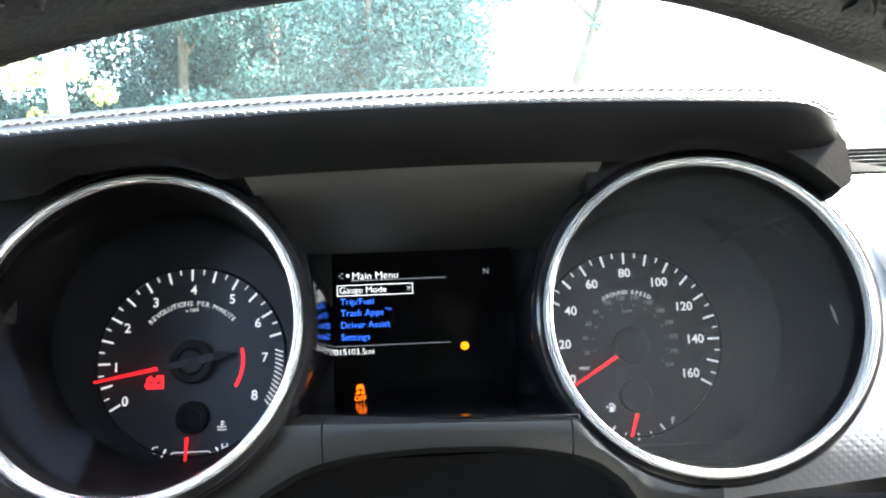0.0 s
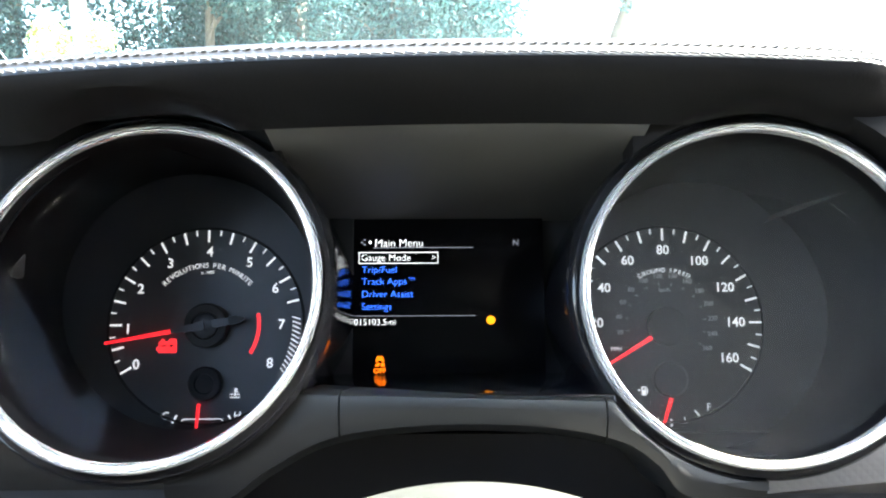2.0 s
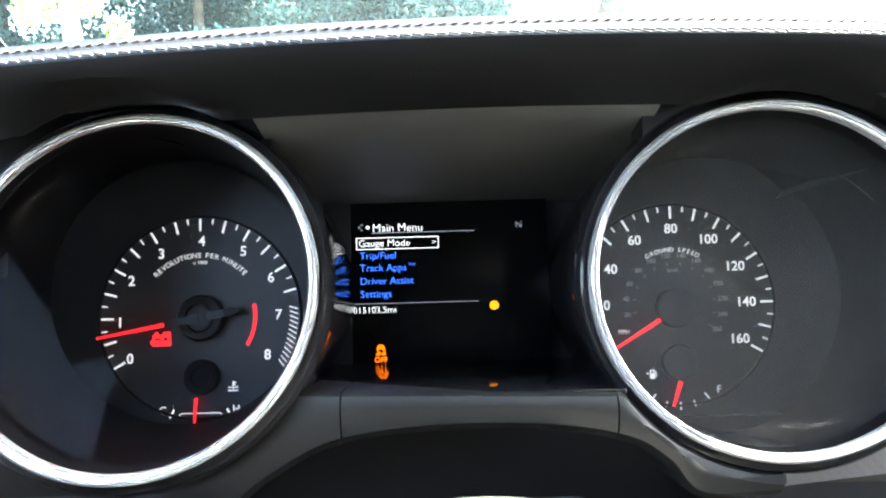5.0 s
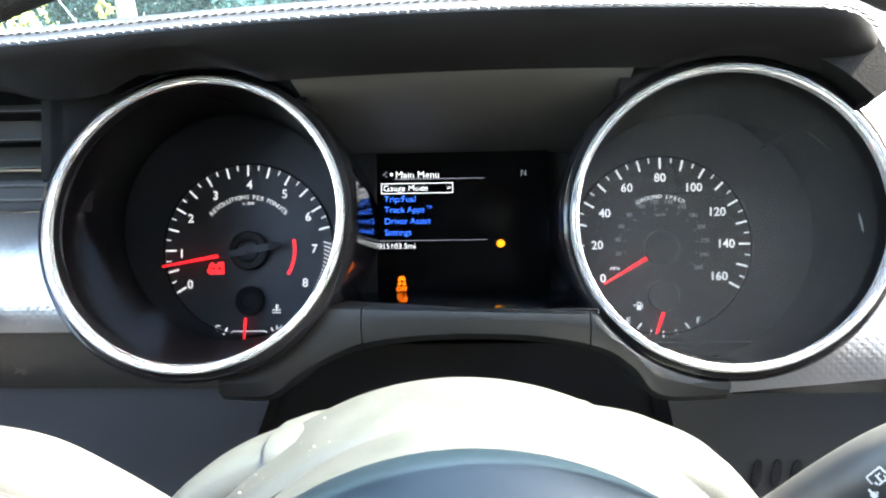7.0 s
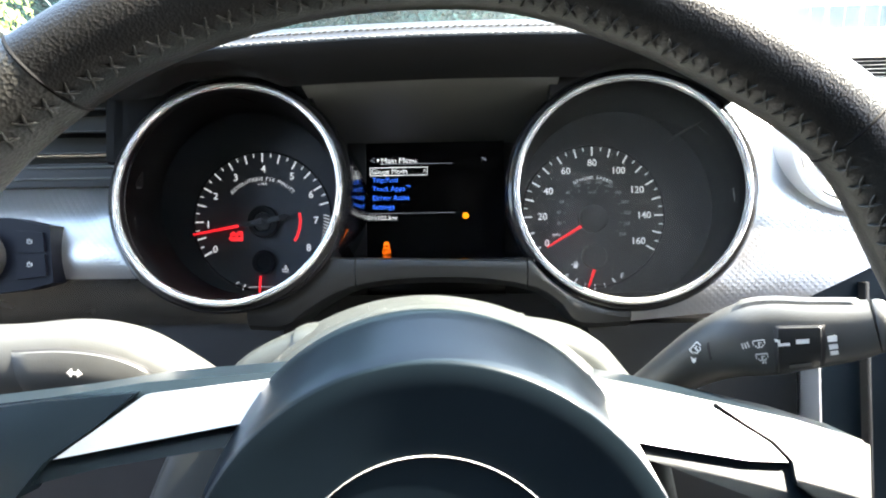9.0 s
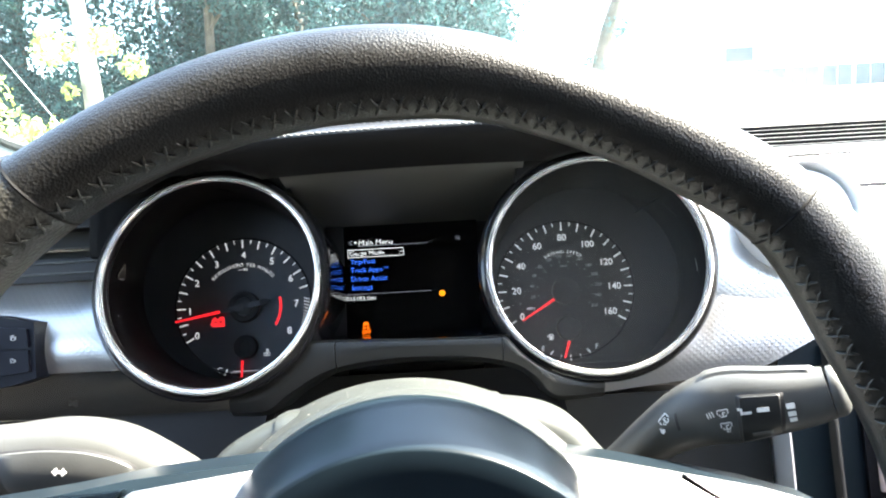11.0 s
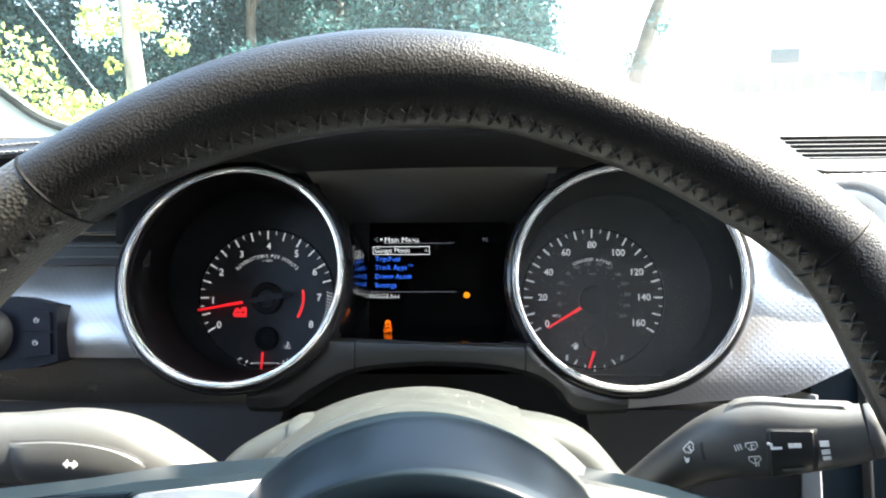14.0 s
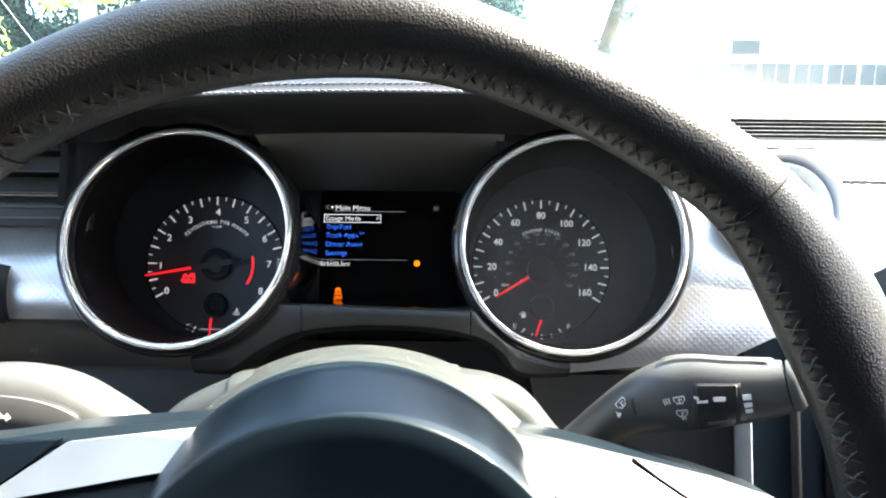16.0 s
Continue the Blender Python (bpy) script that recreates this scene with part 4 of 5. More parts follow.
AIRBAG = [(-0.2570, 0.0160, -0.1240, 0.0001), (-0.2570, 0.0160, -0.1240, 0.0720), (-0.2580, 0.0160, -0.1240, 0.0750), (-0.2630, 0.0160, -0.1240, 0.0757), (-0.2680, 0.0162, -0.1256, 0.0762), (-0.2740, 0.0166, -0.1284, 0.0767),
          (-0.2800, 0.0171, -0.1312, 0.0771), (-0.2870, 0.0177, -0.1342, 0.0775), (-0.2925, 0.0183, -0.1368, 0.0778), (-0.2968, 0.0187, -0.1389, 0.0779), (-0.2979, 0.0189, -0.1393, 0.0775), (-0.2982, 0.0190, -0.1394, 0.0768),
          (-0.2976, 0.0190, -0.1392, 0.0700), (-0.2960, 0.0188, -0.1370, 0.0520), (-0.2958, 0.0186, -0.1340, 0.0250), (-0.2958, 0.0184, -0.1325, 0.0001)]


def airbag(u, v):
    """The boss: circles whose centres sink towards the driver, with a slightly dished face."""
    y, cx, cz, r = AIRBAG[int(round(v * (len(AIRBAG) - 1)))]
    return (cx + r * math.sin(2 * math.pi * u), y, cz + r * math.cos(2 * math.pi * u))


part("airbag_cover", grid(airbag, 128, len(AIRBAG), cu=True), M_HUB, wheel, "smooth dark airbag cover")
part("hub_back_cover", lathe([(0.060, 0.096), (0.0735, 0.095), (0.0752, 0.093), (0.0757, 0.088), (0.0758, 0.080), (0.0758, 0.074), (0.0756, 0.068), (0.0752, 0.066), (0.060, 0.066)], hub_at, 96), M_SHROUD, wheel, "dusty grey rear hub cover")
part("hub_emblem", lathe([(0.0446, 0.002), (0.0447, -0.0002), (0.0450, -0.0007), (0.0453, -0.0002), (0.0454, 0.002)], (0.0184, -0.2960, -0.1346), 72, closed=True), M_CHROME, wheel, "thin chrome emblem ring")


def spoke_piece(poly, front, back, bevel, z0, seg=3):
    """A plate of the spokes, shaped to fit the camera's view: its face swings away from the driver to the right and
    leans back from z0 up.
    """
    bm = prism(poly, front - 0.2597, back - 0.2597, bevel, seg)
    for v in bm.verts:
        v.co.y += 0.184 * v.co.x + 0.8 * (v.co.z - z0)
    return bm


# Outlines are rescaled towards the eye, so the leaning plates fit the camera's view.
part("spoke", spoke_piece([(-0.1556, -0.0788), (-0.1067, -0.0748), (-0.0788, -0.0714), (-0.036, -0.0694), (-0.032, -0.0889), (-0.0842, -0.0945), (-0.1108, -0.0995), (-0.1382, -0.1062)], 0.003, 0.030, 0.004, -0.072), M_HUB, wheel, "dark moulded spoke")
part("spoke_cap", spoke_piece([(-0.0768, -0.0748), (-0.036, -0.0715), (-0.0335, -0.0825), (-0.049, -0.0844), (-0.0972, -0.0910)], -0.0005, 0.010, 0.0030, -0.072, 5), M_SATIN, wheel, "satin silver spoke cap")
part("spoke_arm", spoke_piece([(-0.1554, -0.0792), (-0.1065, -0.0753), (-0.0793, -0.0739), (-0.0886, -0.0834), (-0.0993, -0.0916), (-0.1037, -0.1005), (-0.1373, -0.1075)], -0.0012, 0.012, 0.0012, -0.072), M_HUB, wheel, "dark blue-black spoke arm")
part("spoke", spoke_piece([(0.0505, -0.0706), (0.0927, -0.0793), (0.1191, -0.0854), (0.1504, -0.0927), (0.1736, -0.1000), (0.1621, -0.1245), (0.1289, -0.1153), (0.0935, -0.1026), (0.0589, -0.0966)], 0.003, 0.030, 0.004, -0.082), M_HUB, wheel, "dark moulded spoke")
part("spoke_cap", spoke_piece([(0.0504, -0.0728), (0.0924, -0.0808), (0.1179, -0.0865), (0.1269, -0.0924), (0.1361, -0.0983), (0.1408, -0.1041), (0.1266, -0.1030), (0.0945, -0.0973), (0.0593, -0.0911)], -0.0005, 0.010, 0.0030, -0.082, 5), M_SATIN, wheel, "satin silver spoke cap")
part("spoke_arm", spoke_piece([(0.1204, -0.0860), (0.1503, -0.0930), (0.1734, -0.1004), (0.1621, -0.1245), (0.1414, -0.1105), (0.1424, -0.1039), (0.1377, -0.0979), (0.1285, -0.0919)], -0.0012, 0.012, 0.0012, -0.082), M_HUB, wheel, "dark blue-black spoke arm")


# ---- stalks ----
def stalk_secs(pts, n=26, tilt=0.0):
    """pts: x, y, z, half height, half depth. Sections along a smooth curve."""
    P = smooth_path(pts, n)
    secs = []
    for i, p in enumerate(P):
        d = Vector((P[min(i + 1, n - 1)] - P[max(i - 1, 0)])[:3]).normalized()
        b = Vector((0, 1, 0)) - d * d.y
        b.normalize()
        up = d.cross(b)
        up = up if up.z > 0 else -up
        ct, st = math.cos(radians(tilt)), math.sin(radians(tilt))
        up, b = up * ct + b * st, b * ct - up * st
        secs.append((Vector(p[:3]), up * p[3], b * p[4]))
    return secs


def on_stalk(secs, u, t, lift=0.0, power=2.3):
    """A point of a stalk's skin: u along it, t degrees round it (0 top, 270 towards the driver), lifted off it."""
    s = u * (len(secs) - 1)
    i = min(int(s), len(secs) - 2)
    c, a, b = (secs[i][k].lerp(secs[i + 1][k], s - i) for k in range(3))
    ct, st = math.cos(radians(t)), math.sin(radians(t))
    k = 2 / power
    off = a * math.copysign(abs(ct) ** k, ct) + b * math.copysign(abs(st) ** k, st)
    return c + off + off.normalized() * lift


def stalk_sign(parent, secs, u, t, shapes, mat=None, turn=0.0, lift=0.0003, size=1.0):
    """A sign printed on a stalk's skin."""
    p = on_stalk(secs, u, t, lift)
    ex = (on_stalk(secs, min(1, u + 0.03), t) - on_stalk(secs, max(0, u - 0.03), t)).normalized()
    if ex.x < 0:
        ex = -ex
    ez = on_stalk(secs, u, t + 6) - on_stalk(secs, u, t - 6)
    ez = (ez - ex * ez.dot(ex)).normalized()
    if ez.z < 0:
        ez = -ez
    m = Matrix((ex, ez.cross(ex), ez)).transposed().to_4x4()
    m.translation = p
    return part("white_sign", flat_icon([tuple(v * MM * size for v in q) for q in shapes]), mat or M_ICON, parent, m=m @ Matrix.Rotation(radians(turn), 4, "Y"))


def skin_plate(secs, us, ts, lift, n=14, k=12):
    """A raised plate that follows a stalk's skin between limits; its ends slant."""
    def f(u, v):
        t = ts[0] + (ts[1] - ts[0]) * v
        edge = min(1.0, 22 * min(u, 1 - u, v, 1 - v))
        return on_stalk(secs, us[0] + (us[1] - us[0]) * u + 0.02 * (v - 0.5), t, lift * edge - 0.0004)
    return grid(f, n, k)


WIPER = [(-2.2, 2.2, 1.5, 1.9), (-2.4, -2.0, -0.2, 1.6), (2.0, 2.4, -0.2, 1.6), (-1.6, -1.2, -1.0, -0.2), (1.2, 1.6, -1.0, -0.2), (-1.2, 1.2, -1.4, -1.0), (-0.3, 0.2, -1.0, 0.9), (0.2, 1.1, 0.4, 0.8)]
ws = thing("wiper_stalk", "black wiper stalk with white signs and a ringed end", "stalk", at=(0.15, -0.2, -0.075))
arm = stalk_secs([(0.062, -0.150, -0.1385, 0.0075, 0.009), (0.090, -0.167, -0.1120, 0.0085, 0.0105), (0.110, -0.180, -0.0925, 0.0090, 0.011), (0.123, -0.189, -0.0800, 0.0103, 0.012), (0.134, -0.1975, -0.0715, 0.0128, 0.0125),
                  (0.144, -0.205, -0.0665, 0.0150, 0.0125), (0.1535, -0.2095, -0.0648, 0.0156, 0.0122), (0.1667, -0.2155, -0.0633, 0.0137, 0.0117), (0.179, -0.2205, -0.0615, 0.0120, 0.011), (0.1868, -0.2243, -0.0597, 0.0104, 0.010)], 55)
part("stalk_arm", loft(arm, 48, 2.3), M_STALK, ws)
part("band_gap", skin_plate(arm, (0.668, 0.812), (206, 292), 0.0007, 16, 16), M_BLACK, ws)
part("stalk_band", skin_plate(arm, (0.678, 0.802), (209, 289), 0.0012, 16, 16), M_TRIM, ws, "dark turning band")
tip = stalk_secs([(0.1872, -0.2245, -0.0596, 0.0094, 0.0090), (0.1878, -0.2248, -0.0595, 0.0103, 0.0099), (0.1905, -0.2262, -0.0590, 0.0098, 0.0092), (0.1925, -0.2272, -0.0586, 0.0070, 0.006), (0.1932, -0.2276, -0.0585, 0.003, 0.003)], 20)
part("stalk_end", loft(tip, 40, 2.3), M_STALK, ws, "rounded end cap")
part("stalk_ridge", skin_plate(arm, (0.56, 0.97), (330, 396), 0.0014, 20, 10), M_STALK, ws, "raised top ridge")
part("stalk_crease", skin_plate(arm, (0.46, 0.475), (268, 300), 0.0006, 6, 10), M_BLACK, ws)
stalk_sign(ws, arm, 0.434, 298, WIPER + [(-4.6, -3.2, -3.0, -1.6), (-4.1, -3.6, -1.6, -0.6), (-3.0, -2.6, -2.6, -2.0)], turn=-10, size=1.1)
stalk_sign(ws, arm, 0.622, 268, WIPER, size=0.95)
stalk_sign(ws, arm, 0.626, 250, WIPER + [(-0.4, 0.4, -2.6, -1.8), (0.8, 1.2, -2.8, -1.6)], size=0.95)
stalk_sign(ws, arm, 0.576, 270, [(-1.3, -0.9, -1.2, 1.2), (-0.2, 0.2, -1.2, 1.2), (0.9, 1.3, -1.2, 1.2)])
stalk_sign(ws, arm, 0.752, 268, [(-2.2, 2.4, -0.8, 0.9)], lift=0.0014)
stalk_sign(ws, arm, 0.700, 266, [(-1.4, 2.8, -0.5, 0.5), (-1.4, -0.5, 0.5, 2.0), (-2.4, -1.4, 1.4, 2.4)], lift=0.0014)
stalk_sign(ws, arm, 0.740, 232, [(-4.0, 4.0, -0.7, 0.7)], M_GREY, lift=0.0014)
for t, w, hh in ((268, 1.6, 1.1), (256, 1.5, 0.95), (245, 1.4, 0.8)):
    stalk_sign(ws, arm, 0.828, t, [(-w, w, -hh, hh)])

ts = thing("turn_signal_stalk", "dusty black turn signal stalk with white arrow sign", "stalk", at=(-0.12, -0.2, -0.09))
left_arm = stalk_secs([(-0.030, -0.160, -0.1390, 0.009, 0.009), (-0.055, -0.178, -0.1170, 0.0105, 0.011), (-0.078, -0.195, -0.0965, 0.0125, 0.013), (-0.096, -0.206, -0.0825, 0.0145, 0.0145), (-0.112, -0.212, -0.0738, 0.0162, 0.015),
                       (-0.130, -0.216, -0.0703, 0.0164, 0.015), (-0.152, -0.220, -0.0700, 0.0148, 0.0135), (-0.176, -0.224, -0.0690, 0.0134, 0.012), (-0.184, -0.225, -0.0686, 0.0126, 0.0114)], 50)
part("stalk_arm", loft(left_arm, 48, 2.3), M_STALK, ts)
left_tip = stalk_secs([(-0.1844, -0.225, -0.0686, 0.0118, 0.0108), (-0.185, -0.2252, -0.0686, 0.0130, 0.0117), (-0.198, -0.227, -0.0680, 0.0120, 0.0108), (-0.206, -0.228, -0.0676, 0.0080, 0.007), (-0.208, -0.2282, -0.0675, 0.003, 0.003)], 20)
part("stalk_end", loft(left_tip, 40, 2.3), M_STALK, ts, "rounded end cap")
# Black sheet under the face plate paints the shadow line at its edge.
part("plate_shade_line", skin_plate(left_arm, (0.418, 0.752), (222, 291), 0.0007, 18, 14), M_BLACK, ts)
part("stalk_face", skin_plate(left_arm, (0.424, 0.746), (222, 287), 0.0014, 18, 14), M_STALK, ts, "raised face plate")
stalk_sign(ts, left_arm, 0.612, 262, [(-2.8, -2.2, -0.3, 0.3), (-2.2, -1.6, -0.9, 0.9), (-1.6, -1.0, -1.5, 1.5), (-1.0, 1.0, -0.6, 0.6), (1.0, 1.6, -1.5, 1.5), (1.6, 2.2, -0.9, 0.9), (2.2, 2.8, -0.3, 0.3)], lift=0.0013)
stalk_sign(ts, left_arm, 0.345, 276, [(-2.4, -1.0, 0.6, 2.2), (-0.8, 0.8, -0.8, 1.0), (1.2, 2.6, -2.4, -0.8), (-2.0, 0.0, -2.2, -1.6)])

# ---- the cabin shell ----
CX = 0.37  # middle of the car


def base_y(x):
    return 0.74 - 0.75 * (x - CX) ** 2


# Front edge of the unseen roof, set by how far sunlight should reach in.
def head_y(x):
    return -0.38 - 0.22 * (x - CX) ** 2


shell = thing("car_cabin", "dark car cabin with pale pillar trim", "car interior", at=(CX, -0.8, 0.30), base=ID, kind="structure")


def flat(f, nu, nv, thick, axis):
    """A curved sheet with thickness along an axis."""
    bm = grid(f, nu, nv)
    r = bmesh.ops.solidify(bm, geom=bm.faces[:], thickness=thick)
    return bm


def dash_top(u, v):
    x = -0.46 + 1.66 * u
    y = 0.02 + (base_y(x) + 0.02 - 0.02) * v
    return (x, y, lerp(x, (0.17, 0.27), (1.098, 1.085)) + lerp(x, (0.17, 0.25), (0.018, 0)) * math.exp(-((y - 0.02) / 0.05) ** 2) - 0.01 * v)


part("dash_top", flat(dash_top, 30, 14, 0.02, 2), M_DASHTOP, shell, "black dash top", base=ID)
part("defroster_bed", flat(lambda u, v: (0.34 + 0.55 * u + 0.05 * v, 0.185 + 0.22 * v, 1.0770 + 0.0235 * v ** 1.3), 6, 10, 0.004, 2), M_DASHTOP, shell, "sloping defroster bed", base=ID)
for k in range(7):
    y = 0.20 + 0.03 * k
    z = 1.0813 + 0.0197 * (k / 6) ** 1.3
    part("defrost_slat", rbox(0.362 + 0.0062 * k, 0.86, y, y + 0.010, z - 0.0045, z, 0.0005), M_HOODFACE, shell, "dark defroster slat", base=ID)
part("windscreen_header", wire([(CX - 0.83 + 0.083 * k, head_y(CX - 0.83 + 0.083 * k), 1.43) for k in range(21)], 0.022, 12), M_CLOTH, shell, "dark windscreen header bar", base=ID)

SEAL = [(0.755, 0.31, 1.106), (0.771, 0.29, 1.115), (0.812, 0.275, 1.134), (0.836, 0.238, 1.169), (0.845, 0.10, 1.240), (0.835, -0.10, 1.320), (0.82, -0.45, 1.425)]


def pillar(s):
    """The trim from the windscreen's edge out to the door, with thickness; s: -1 left, 1 right."""
    P = smooth_path(SEAL, 26)

    def f(u, v):
        x, y, z = P[int(round(u * 25))]
        dx, dy, dz = ((0, 0, 0), (0.010, -0.012, -0.018), (0.035, -0.05, -0.075), (0.06, -0.07, -0.12), (0.07, -0.04, -0.12), (0.05, 0.02, 0.0), (0.01, 0.01, 0.006))[int(round(v * 7)) % 7]
        return (CX + s * (x + dx), y + dy, z + dz)
    return grid(f, 26, 7, cv=True, caps=True)


part("windscreen_pillar", pillar(-1), M_PILLAR, shell, "pale grey pillar trim", base=ID)
part("windscreen_pillar", pillar(1), M_PILLAR, shell, "pale grey pillar trim", base=ID)
for s in (-1, 1):
    x = CX + s * 0.90
    part("door_panel", rbox(min(x, x + s * 0.05), max(x, x + s * 0.05), -1.15, 0.30, 0.30, 1.06, 0.01), M_CABIN, shell, base=ID)
    part("seal", wire([(CX + s * p[0], p[1], p[2]) for p in smooth_path(SEAL, 26)], 0.006), M_RUBBER, shell, "black windscreen seal", base=ID)
# Unseen low wall added behind, open above so sky still reaches the dash.
part("unseen_back_wall", rbox(-0.53, 1.27, -0.83, -0.78, 0.30, 1.24, 0.01), M_CABIN, shell, base=ID)
# Unseen dark board added to block rear light as a driver's body would.
part("unseen_back_wall", rbox(-0.34, 0.38, -0.655, -0.615, 0.30, 1.42, 0.02), M_CABIN, shell, base=ID)
# Unseen roof, added to keep the cabin behind the wheel dark.
part("headliner", flat(lambda u, v: (CX - 0.83 + 1.66 * u, head_y(CX - 0.83 + 1.66 * u) + (-0.80 - head_y(CX - 0.83 + 1.66 * u)) * v, 1.43 + 0.02 * math.sin(math.pi * v)), 20, 6, 0.03, 2), M_CLOTH, shell, "dark headliner", base=ID)
part("cabin_floor", rbox(-0.53, 1.27, -1.15, 0.75, 0.26, 0.30, 0), M_FLOOR, shell, base=ID)
part("bulkhead", rbox(-0.53, 1.27, 0.70, 0.75, 0.30, 1.06, 0), M_BLACK, shell, base=ID)

def screen_pt(u, v):
    x = CX - 0.83 + 1.66 * u
    yb, yh = base_y(x), head_y(x)
    return (x, yb + (yh - yb) * v, 1.072 + 0.363 * v + 0.03 * math.sin(math.pi * v))


# The film holds some dust and the glare haze painted over the view.
m_glass = dusty_glass("dusty glare-hazed windscreen glass", 0.006, 0.015, 6, (0.80, 0.93, 0.93, 1), 1.09)


ws_glass = single("windscreen", flat(screen_pt, 24, 12, 0.004, 2), m_glass, "clear windscreen glass with dust and glare haze", "windscreen", base=ID, kind="structure")
ws_glass.visible_shadow = False


# ---- outside ----
M_GROUND = pm("pale dry ground", (0.48, 0.46, 0.41), 0.9, 0, 0.25, 0.5, 0.5, 12)
M_BARK = pm("grey bark", (0.20, 0.18, 0.16), 0.9, 0, 0.35, 3, 0.8, 30)
M_BARK_D = pm("dark bark", (0.07, 0.06, 0.05), 0.9, 0, 0.35, 3, 0.8, 30)
M_WALL = pm("white siding", (0.8, 0.8, 0.78), 0.7, 0, 0.05, 1)
M_ROOF = pm("pale metal roof", (0.7, 0.72, 0.73), 0.4, 0.3, 0.08, 1)
M_PANE = pm("blue-grey window glass", (0.010, 0.035, 0.06), 0.1, 0, 0.2, 1, spec=0.22)


def leaf_mat(name, col):
    m, nt2, p = nodes_of(name)
    isl = nt2.nodes.new("ShaderNodeNewGeometry")
    hsv = nt2.nodes.new("ShaderNodeHueSaturation")
    rg = nt2.nodes.new("ShaderNodeMapRange")
    rg.inputs["To Min"].default_value, rg.inputs["To Max"].default_value = 0.35, 1.8
    hsv.inputs["Color"].default_value = (*col, 1)
    nt2.links.new(isl.outputs["Random Per Island"], rg.inputs["Value"])
    nt2.links.new(rg.outputs[0], hsv.inputs["Value"])
    nt2.links.new(hsv.outputs[0], p.inputs["Base Color"])
    p.inputs["Roughness"].default_value = 0.5
    tl2, mx = nt2.nodes.new("ShaderNodeBsdfTranslucent"), nt2.nodes.new("ShaderNodeMixShader")
    nt2.links.new(hsv.outputs[0], tl2.inputs[0])
    mx.inputs[0].default_value = 0.5
    nt2.links.new(p.outputs[0], mx.inputs[1])
    nt2.links.new(tl2.outputs[0], mx.inputs[2])
    nt2.links.new(mx.outputs[0], nt2.nodes["Material Output"].inputs[0])
    return m


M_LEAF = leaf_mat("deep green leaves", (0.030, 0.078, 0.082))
# Sunlight on the foliage is put into this yellow-green leaf colour.
M_LEAF_Y = leaf_mat("sun-painted yellow green leaves", (0.36, 0.42, 0.13))

single("ground", grid(lambda u, v: (3000 * (u - 0.5) * abs(2 * u - 1), 3000 * (v - 0.5) * abs(2 * v - 1), 0.0), 41, 41), M_GROUND, "pale dry open ground", "ground", base=ID, kind="structure")


def leaves(blobs, count, size, seed):
    """Many small bent leaf clumps scattered through rounded volumes."""
    g = np.random.default_rng(seed)
    V, F = [], []
    tot = sum(b[3] ** 2 for b in blobs)
    for x, y, z, r in blobs:
        for _ in range(int(count * r * r / tot)):
            d = g.normal(size=3)
            d /= np.linalg.norm(d)
            c = np.array([x, y, z]) + d * r * g.uniform(0.35, 1.0) ** 0.6 * np.array([1, 1, 0.85])
            a, b = g.normal(size=3), g.normal(size=3)
            a /= np.linalg.norm(a)
            b -= a * (a @ b)
            b /= np.linalg.norm(b)
            s = size * g.uniform(0.5, 1.5)
            n = np.cross(a, b) * s * 0.25
            i = len(V)
            V += [tuple(c - a * s), tuple(c + b * s * 0.5 + n), tuple(c + a * s), tuple(c - b * s * 0.5 + n)]
            F.append((i, i + 1, i + 2, i + 3))
    me = bpy.data.meshes.new("leaves")
    me.from_pydata(V, [], F)
    return me


def tree(x, y, h, r, seed, bark, leaf, label, count=2600, trunk_r=0.16, low=0.35):
    g = random.Random(seed)
    t = thing("tree", label, "tree", at=(x, y, 0), base=ID, group="trees beyond the windscreen")
    lean = g.uniform(-0.04, 0.04)
    path = [(x + lean * h * k / 6 + 0.05 * math.sin(k + seed), y, h * 0.85 * k / 6) for k in range(7)]
    secs = [(p, (trunk_r * (1.25 - k / 6), 0, 0), (0, trunk_r * (1.25 - k / 6), 0)) for k, p in enumerate(path)]
    part("trunk", loft(secs, 14, 2.0), bark, t, base=ID)
    blobs = []
    for k in range(9):
        a, rr = g.uniform(0, 6.28), g.uniform(0.2, 0.75) * r
        bz = h * g.uniform(low, 0.95)
        c = (x + lean * bz + rr * math.cos(a), y + rr * math.sin(a), bz)
        blobs.append((*c, r * g.uniform(0.35, 0.6)))
        p0 = Vector((x + lean * bz * 0.7, y, bz * 0.7))
        part("limb", wire([p0.lerp(Vector(c), q) + Vector((0, 0, 0.25 * math.sin(3.1 * q))) for q in (0, 0.3, 0.6, 1)], trunk_r * 0.4, 8, 0.2), bark, t, base=ID)
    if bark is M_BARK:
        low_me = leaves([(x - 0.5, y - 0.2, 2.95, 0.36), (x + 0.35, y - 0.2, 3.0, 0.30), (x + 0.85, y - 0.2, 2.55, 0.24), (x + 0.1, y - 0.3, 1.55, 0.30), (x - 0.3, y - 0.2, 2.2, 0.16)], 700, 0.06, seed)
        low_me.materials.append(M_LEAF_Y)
        part("low_foliage", low_me, None, t, "sun-painted yellow-green leaf clumps", base=ID)
    me = leaves(blobs, count, 0.070, seed)
    me.materials.append(leaf)
    part("crown", me, None, t, "crown of small leaves", base=ID)
    return t


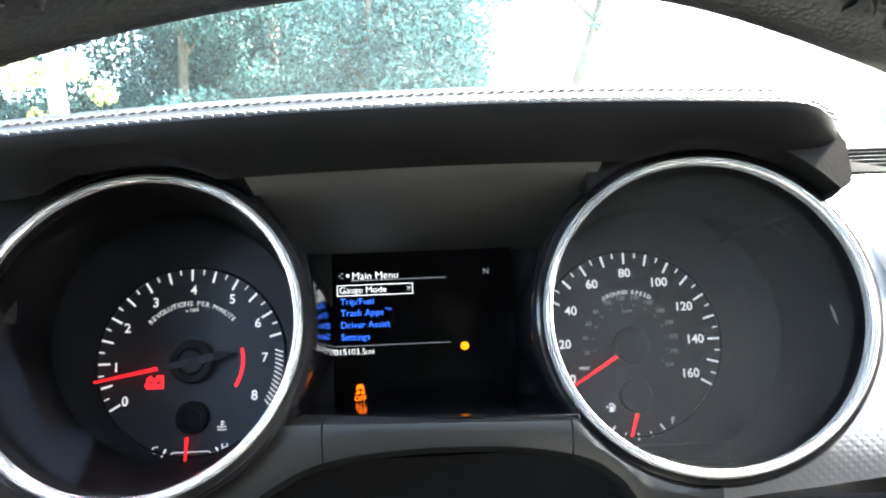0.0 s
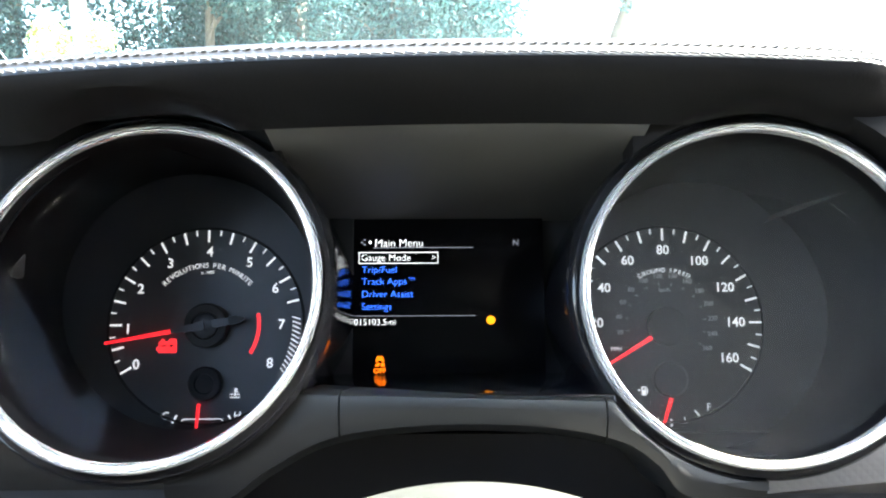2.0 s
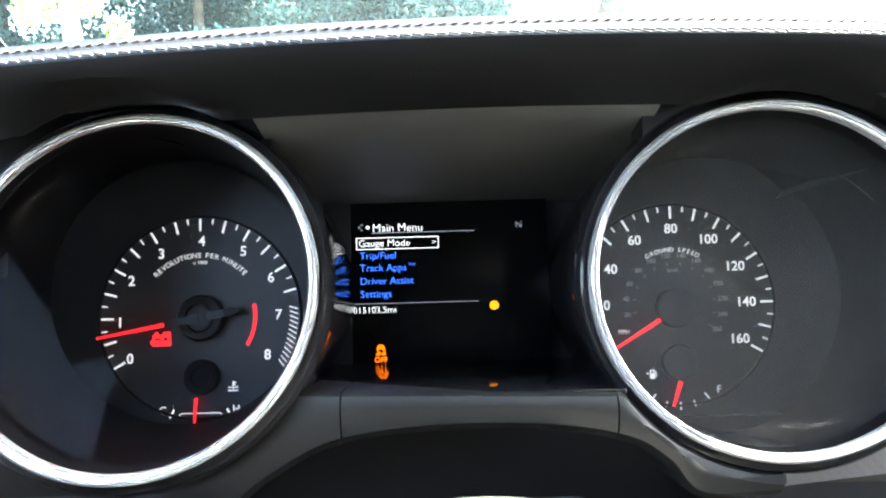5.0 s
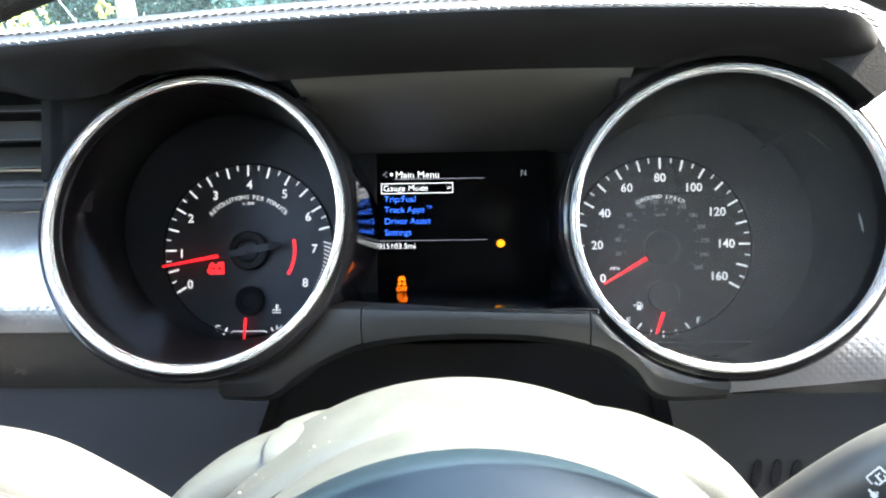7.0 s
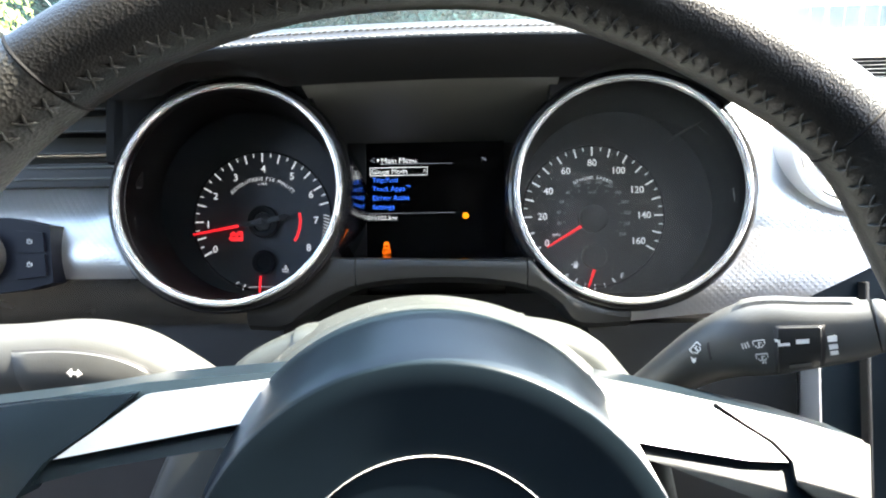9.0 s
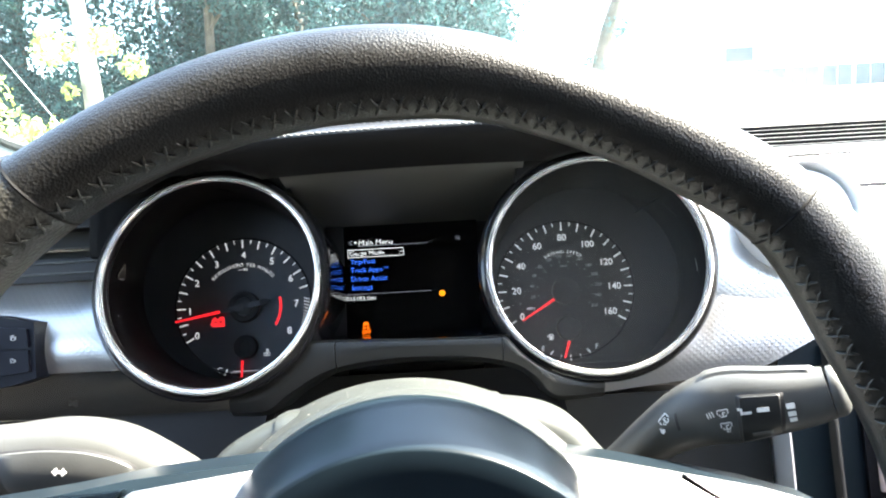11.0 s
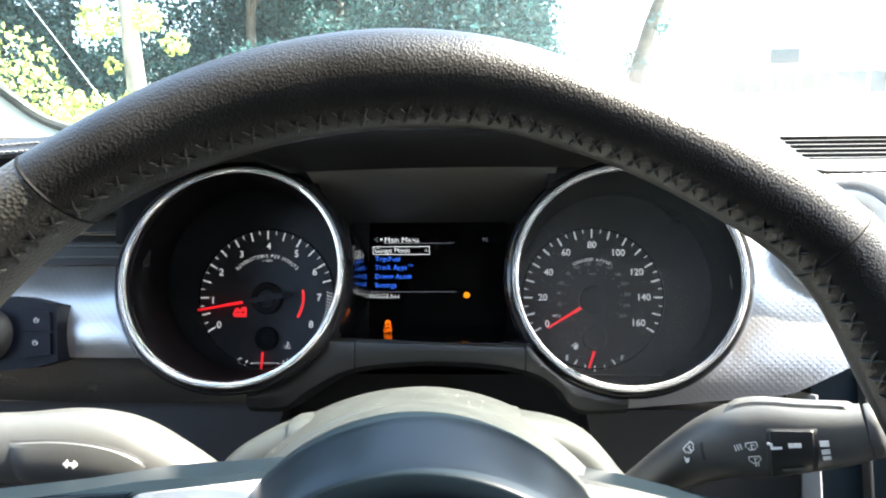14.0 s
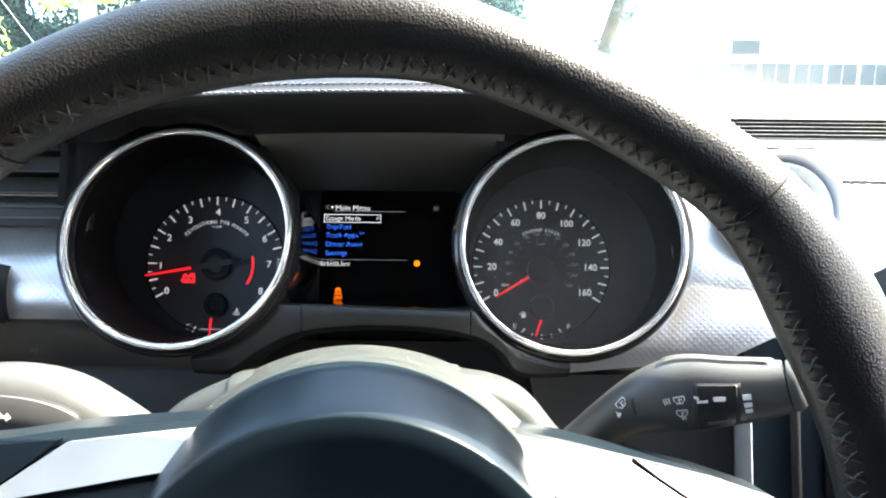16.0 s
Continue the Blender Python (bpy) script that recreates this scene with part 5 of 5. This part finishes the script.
TREES = [(-5.4, 17.0, 9, 2.6, 0.08), (0.9, 19.5, 10, 2.6, 0.08), (-8.6, 17.5, 9, 3.2, 0.12), (-6.1, 12.4, 10, 2.6, 0.42), (-3.4, 19.0, 9, 3.2, 0.10), (-1.2, 17.0, 9, 3.0, 0.06),
         (-11.5, 20.0, 10, 3.6, 0.1), (-7.0, 23.0, 12, 4.0, 0.1), (-2.0, 24.0, 12, 4.0, 0.06), (-14.5, 17.0, 10, 3.6, 0.06), (-4.6, 24.5, 12, 4.0, 0.05), (-11.75, 15.24, 10, 2.8, 0.08), (-3.0, 28.0, 13, 4.2, 0.05), (-6.4, 29.0, 13, 4.2, 0.05), (-10.4, 27.0, 13, 4.2, 0.05), (0.0, 30.0, 13, 3.6, 0.05)]
for k, (x, y, h, r, low) in enumerate(TREES):
    tree(x, y, h, r, 10 + k, M_BARK if k == 3 else M_BARK_D, M_LEAF, "tall tree with deep green leaves and %s trunk" % ("a pale grey" if k == 3 else "a dark"), 25000, 0.16 if k == 3 else 0.14, low)


def shrub(x, y, r, seed, leaf, label):
    g = random.Random(seed)
    t = thing("shrub", label, "shrub", at=(x, y, 0), base=ID, group="shrubs at the wood's edge")
    blobs = []
    for k in range(7):
        c = (x + g.uniform(-0.7, 0.7) * r, y + g.uniform(-0.5, 0.5) * r, r * g.uniform(0.4, 1.5))
        blobs.append((*c, r * g.uniform(0.3, 0.55)))
        part("stem", loft([((x, y, 0.0), (0.03, 0, 0), (0, 0.03, 0)), (c, (0.008, 0, 0), (0, 0.008, 0))], 6, 2.0), M_BARK_D, t, base=ID)
    me = leaves(blobs, 1700, 0.06, seed)
    me.materials.append(leaf)
    part("foliage", me, None, t, base=ID)


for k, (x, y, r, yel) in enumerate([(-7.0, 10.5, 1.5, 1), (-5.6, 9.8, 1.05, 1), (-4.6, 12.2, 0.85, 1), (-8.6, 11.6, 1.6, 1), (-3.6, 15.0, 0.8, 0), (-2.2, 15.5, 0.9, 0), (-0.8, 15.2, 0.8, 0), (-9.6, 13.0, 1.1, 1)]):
    shrub(x, y, r, 60 + k, M_LEAF_Y if yel else M_LEAF, "low shrub with %s leaves" % ("sun-painted yellow-green" if yel else "deep green"))

# a leaning dark trunk, a cable and the white building
leaner = thing("tree", "leaning tree trunk overgrown with dark green leaves", "tree", at=(3.75, 16.0, 0), base=ID, group="trees beyond the windscreen")
lean_path = [(3.00 + 0.27 * z + 0.06 * math.sin(1.7 * z), 16.0, z) for z in (0.0, 0.8, 1.6, 2.4, 3.2, 4.2, 5.4)]
part("trunk", wire(lean_path, 0.20, 14, 0.6), M_BARK_D, leaner, base=ID)
for k, (dx, dz) in enumerate(((-0.9, 1.0), (0.9, 1.2), (-0.5, 1.6), (0.6, 1.9))):
    p0 = Vector(lean_path[5 if k < 2 else 6])
    part("limb", wire([p0 + Vector((dx * q, 0.2 * q, dz * q)) for q in (0, 0.4, 0.7, 1)], 0.07, 8, 0.3), M_BARK_D, leaner, base=ID)
ivy = leaves([(x + 0.12 * (-1) ** k, y - 0.12, z, 0.42 - 0.03 * k) for k, (x, y, z) in enumerate(lean_path)] + [(3.6, 16.0, 6.6, 1.0), (5.1, 16.1, 6.9, 0.9)], 4200, 0.05, 91)
ivy.materials.append(M_LEAF)
part("crown", ivy, None, leaner, "leaves along the trunk and a thin crown", base=ID)
single("guy_wire", wire([(-11.75 + 0.711 * k, 15.24 - 0.638 * k, 6.77 - 0.564 * k) for k in range(13)], 0.006), M_SATIN, "thin pale guy wire from a tree to the ground", "cable", base=ID)
house = thing("white_building", "long white building with a row of dark windows", "building", at=(12, 20, 0), base=ID)
part("wall", rbox(3.6, 22.0, 20.0, 26.0, 0.0, 3.6, 0.02), M_WALL, house, base=ID)
part("roof", prism([(3.2, 3.58), (22.4, 3.58), (22.4, 3.75), (13.0, 5.0), (3.2, 3.75)], 19.6, 26.4), M_ROOF, house, base=ID)
for k in range(9):
    x0 = 6.95 + 0.92 * k
    w = part("window", rbox(x0, x0 + 0.90, 19.96, 20.02, 1.76, 2.42, 0.01), M_WALL, house, base=ID)
    for j in range(2):
        part("pane", rbox(x0 + 0.04 + 0.42 * j, x0 + 0.44 + 0.42 * j, 19.945, 19.97, 1.80, 2.38, 0), M_PANE, w, base=ID)
w = part("window", rbox(7.9, 8.8, 19.96, 20.02, 2.55, 3.05, 0.01), M_WALL, house, base=ID)
part("pane", rbox(7.96, 8.74, 19.945, 19.97, 2.60, 3.0, 0), M_PANE, w, base=ID)
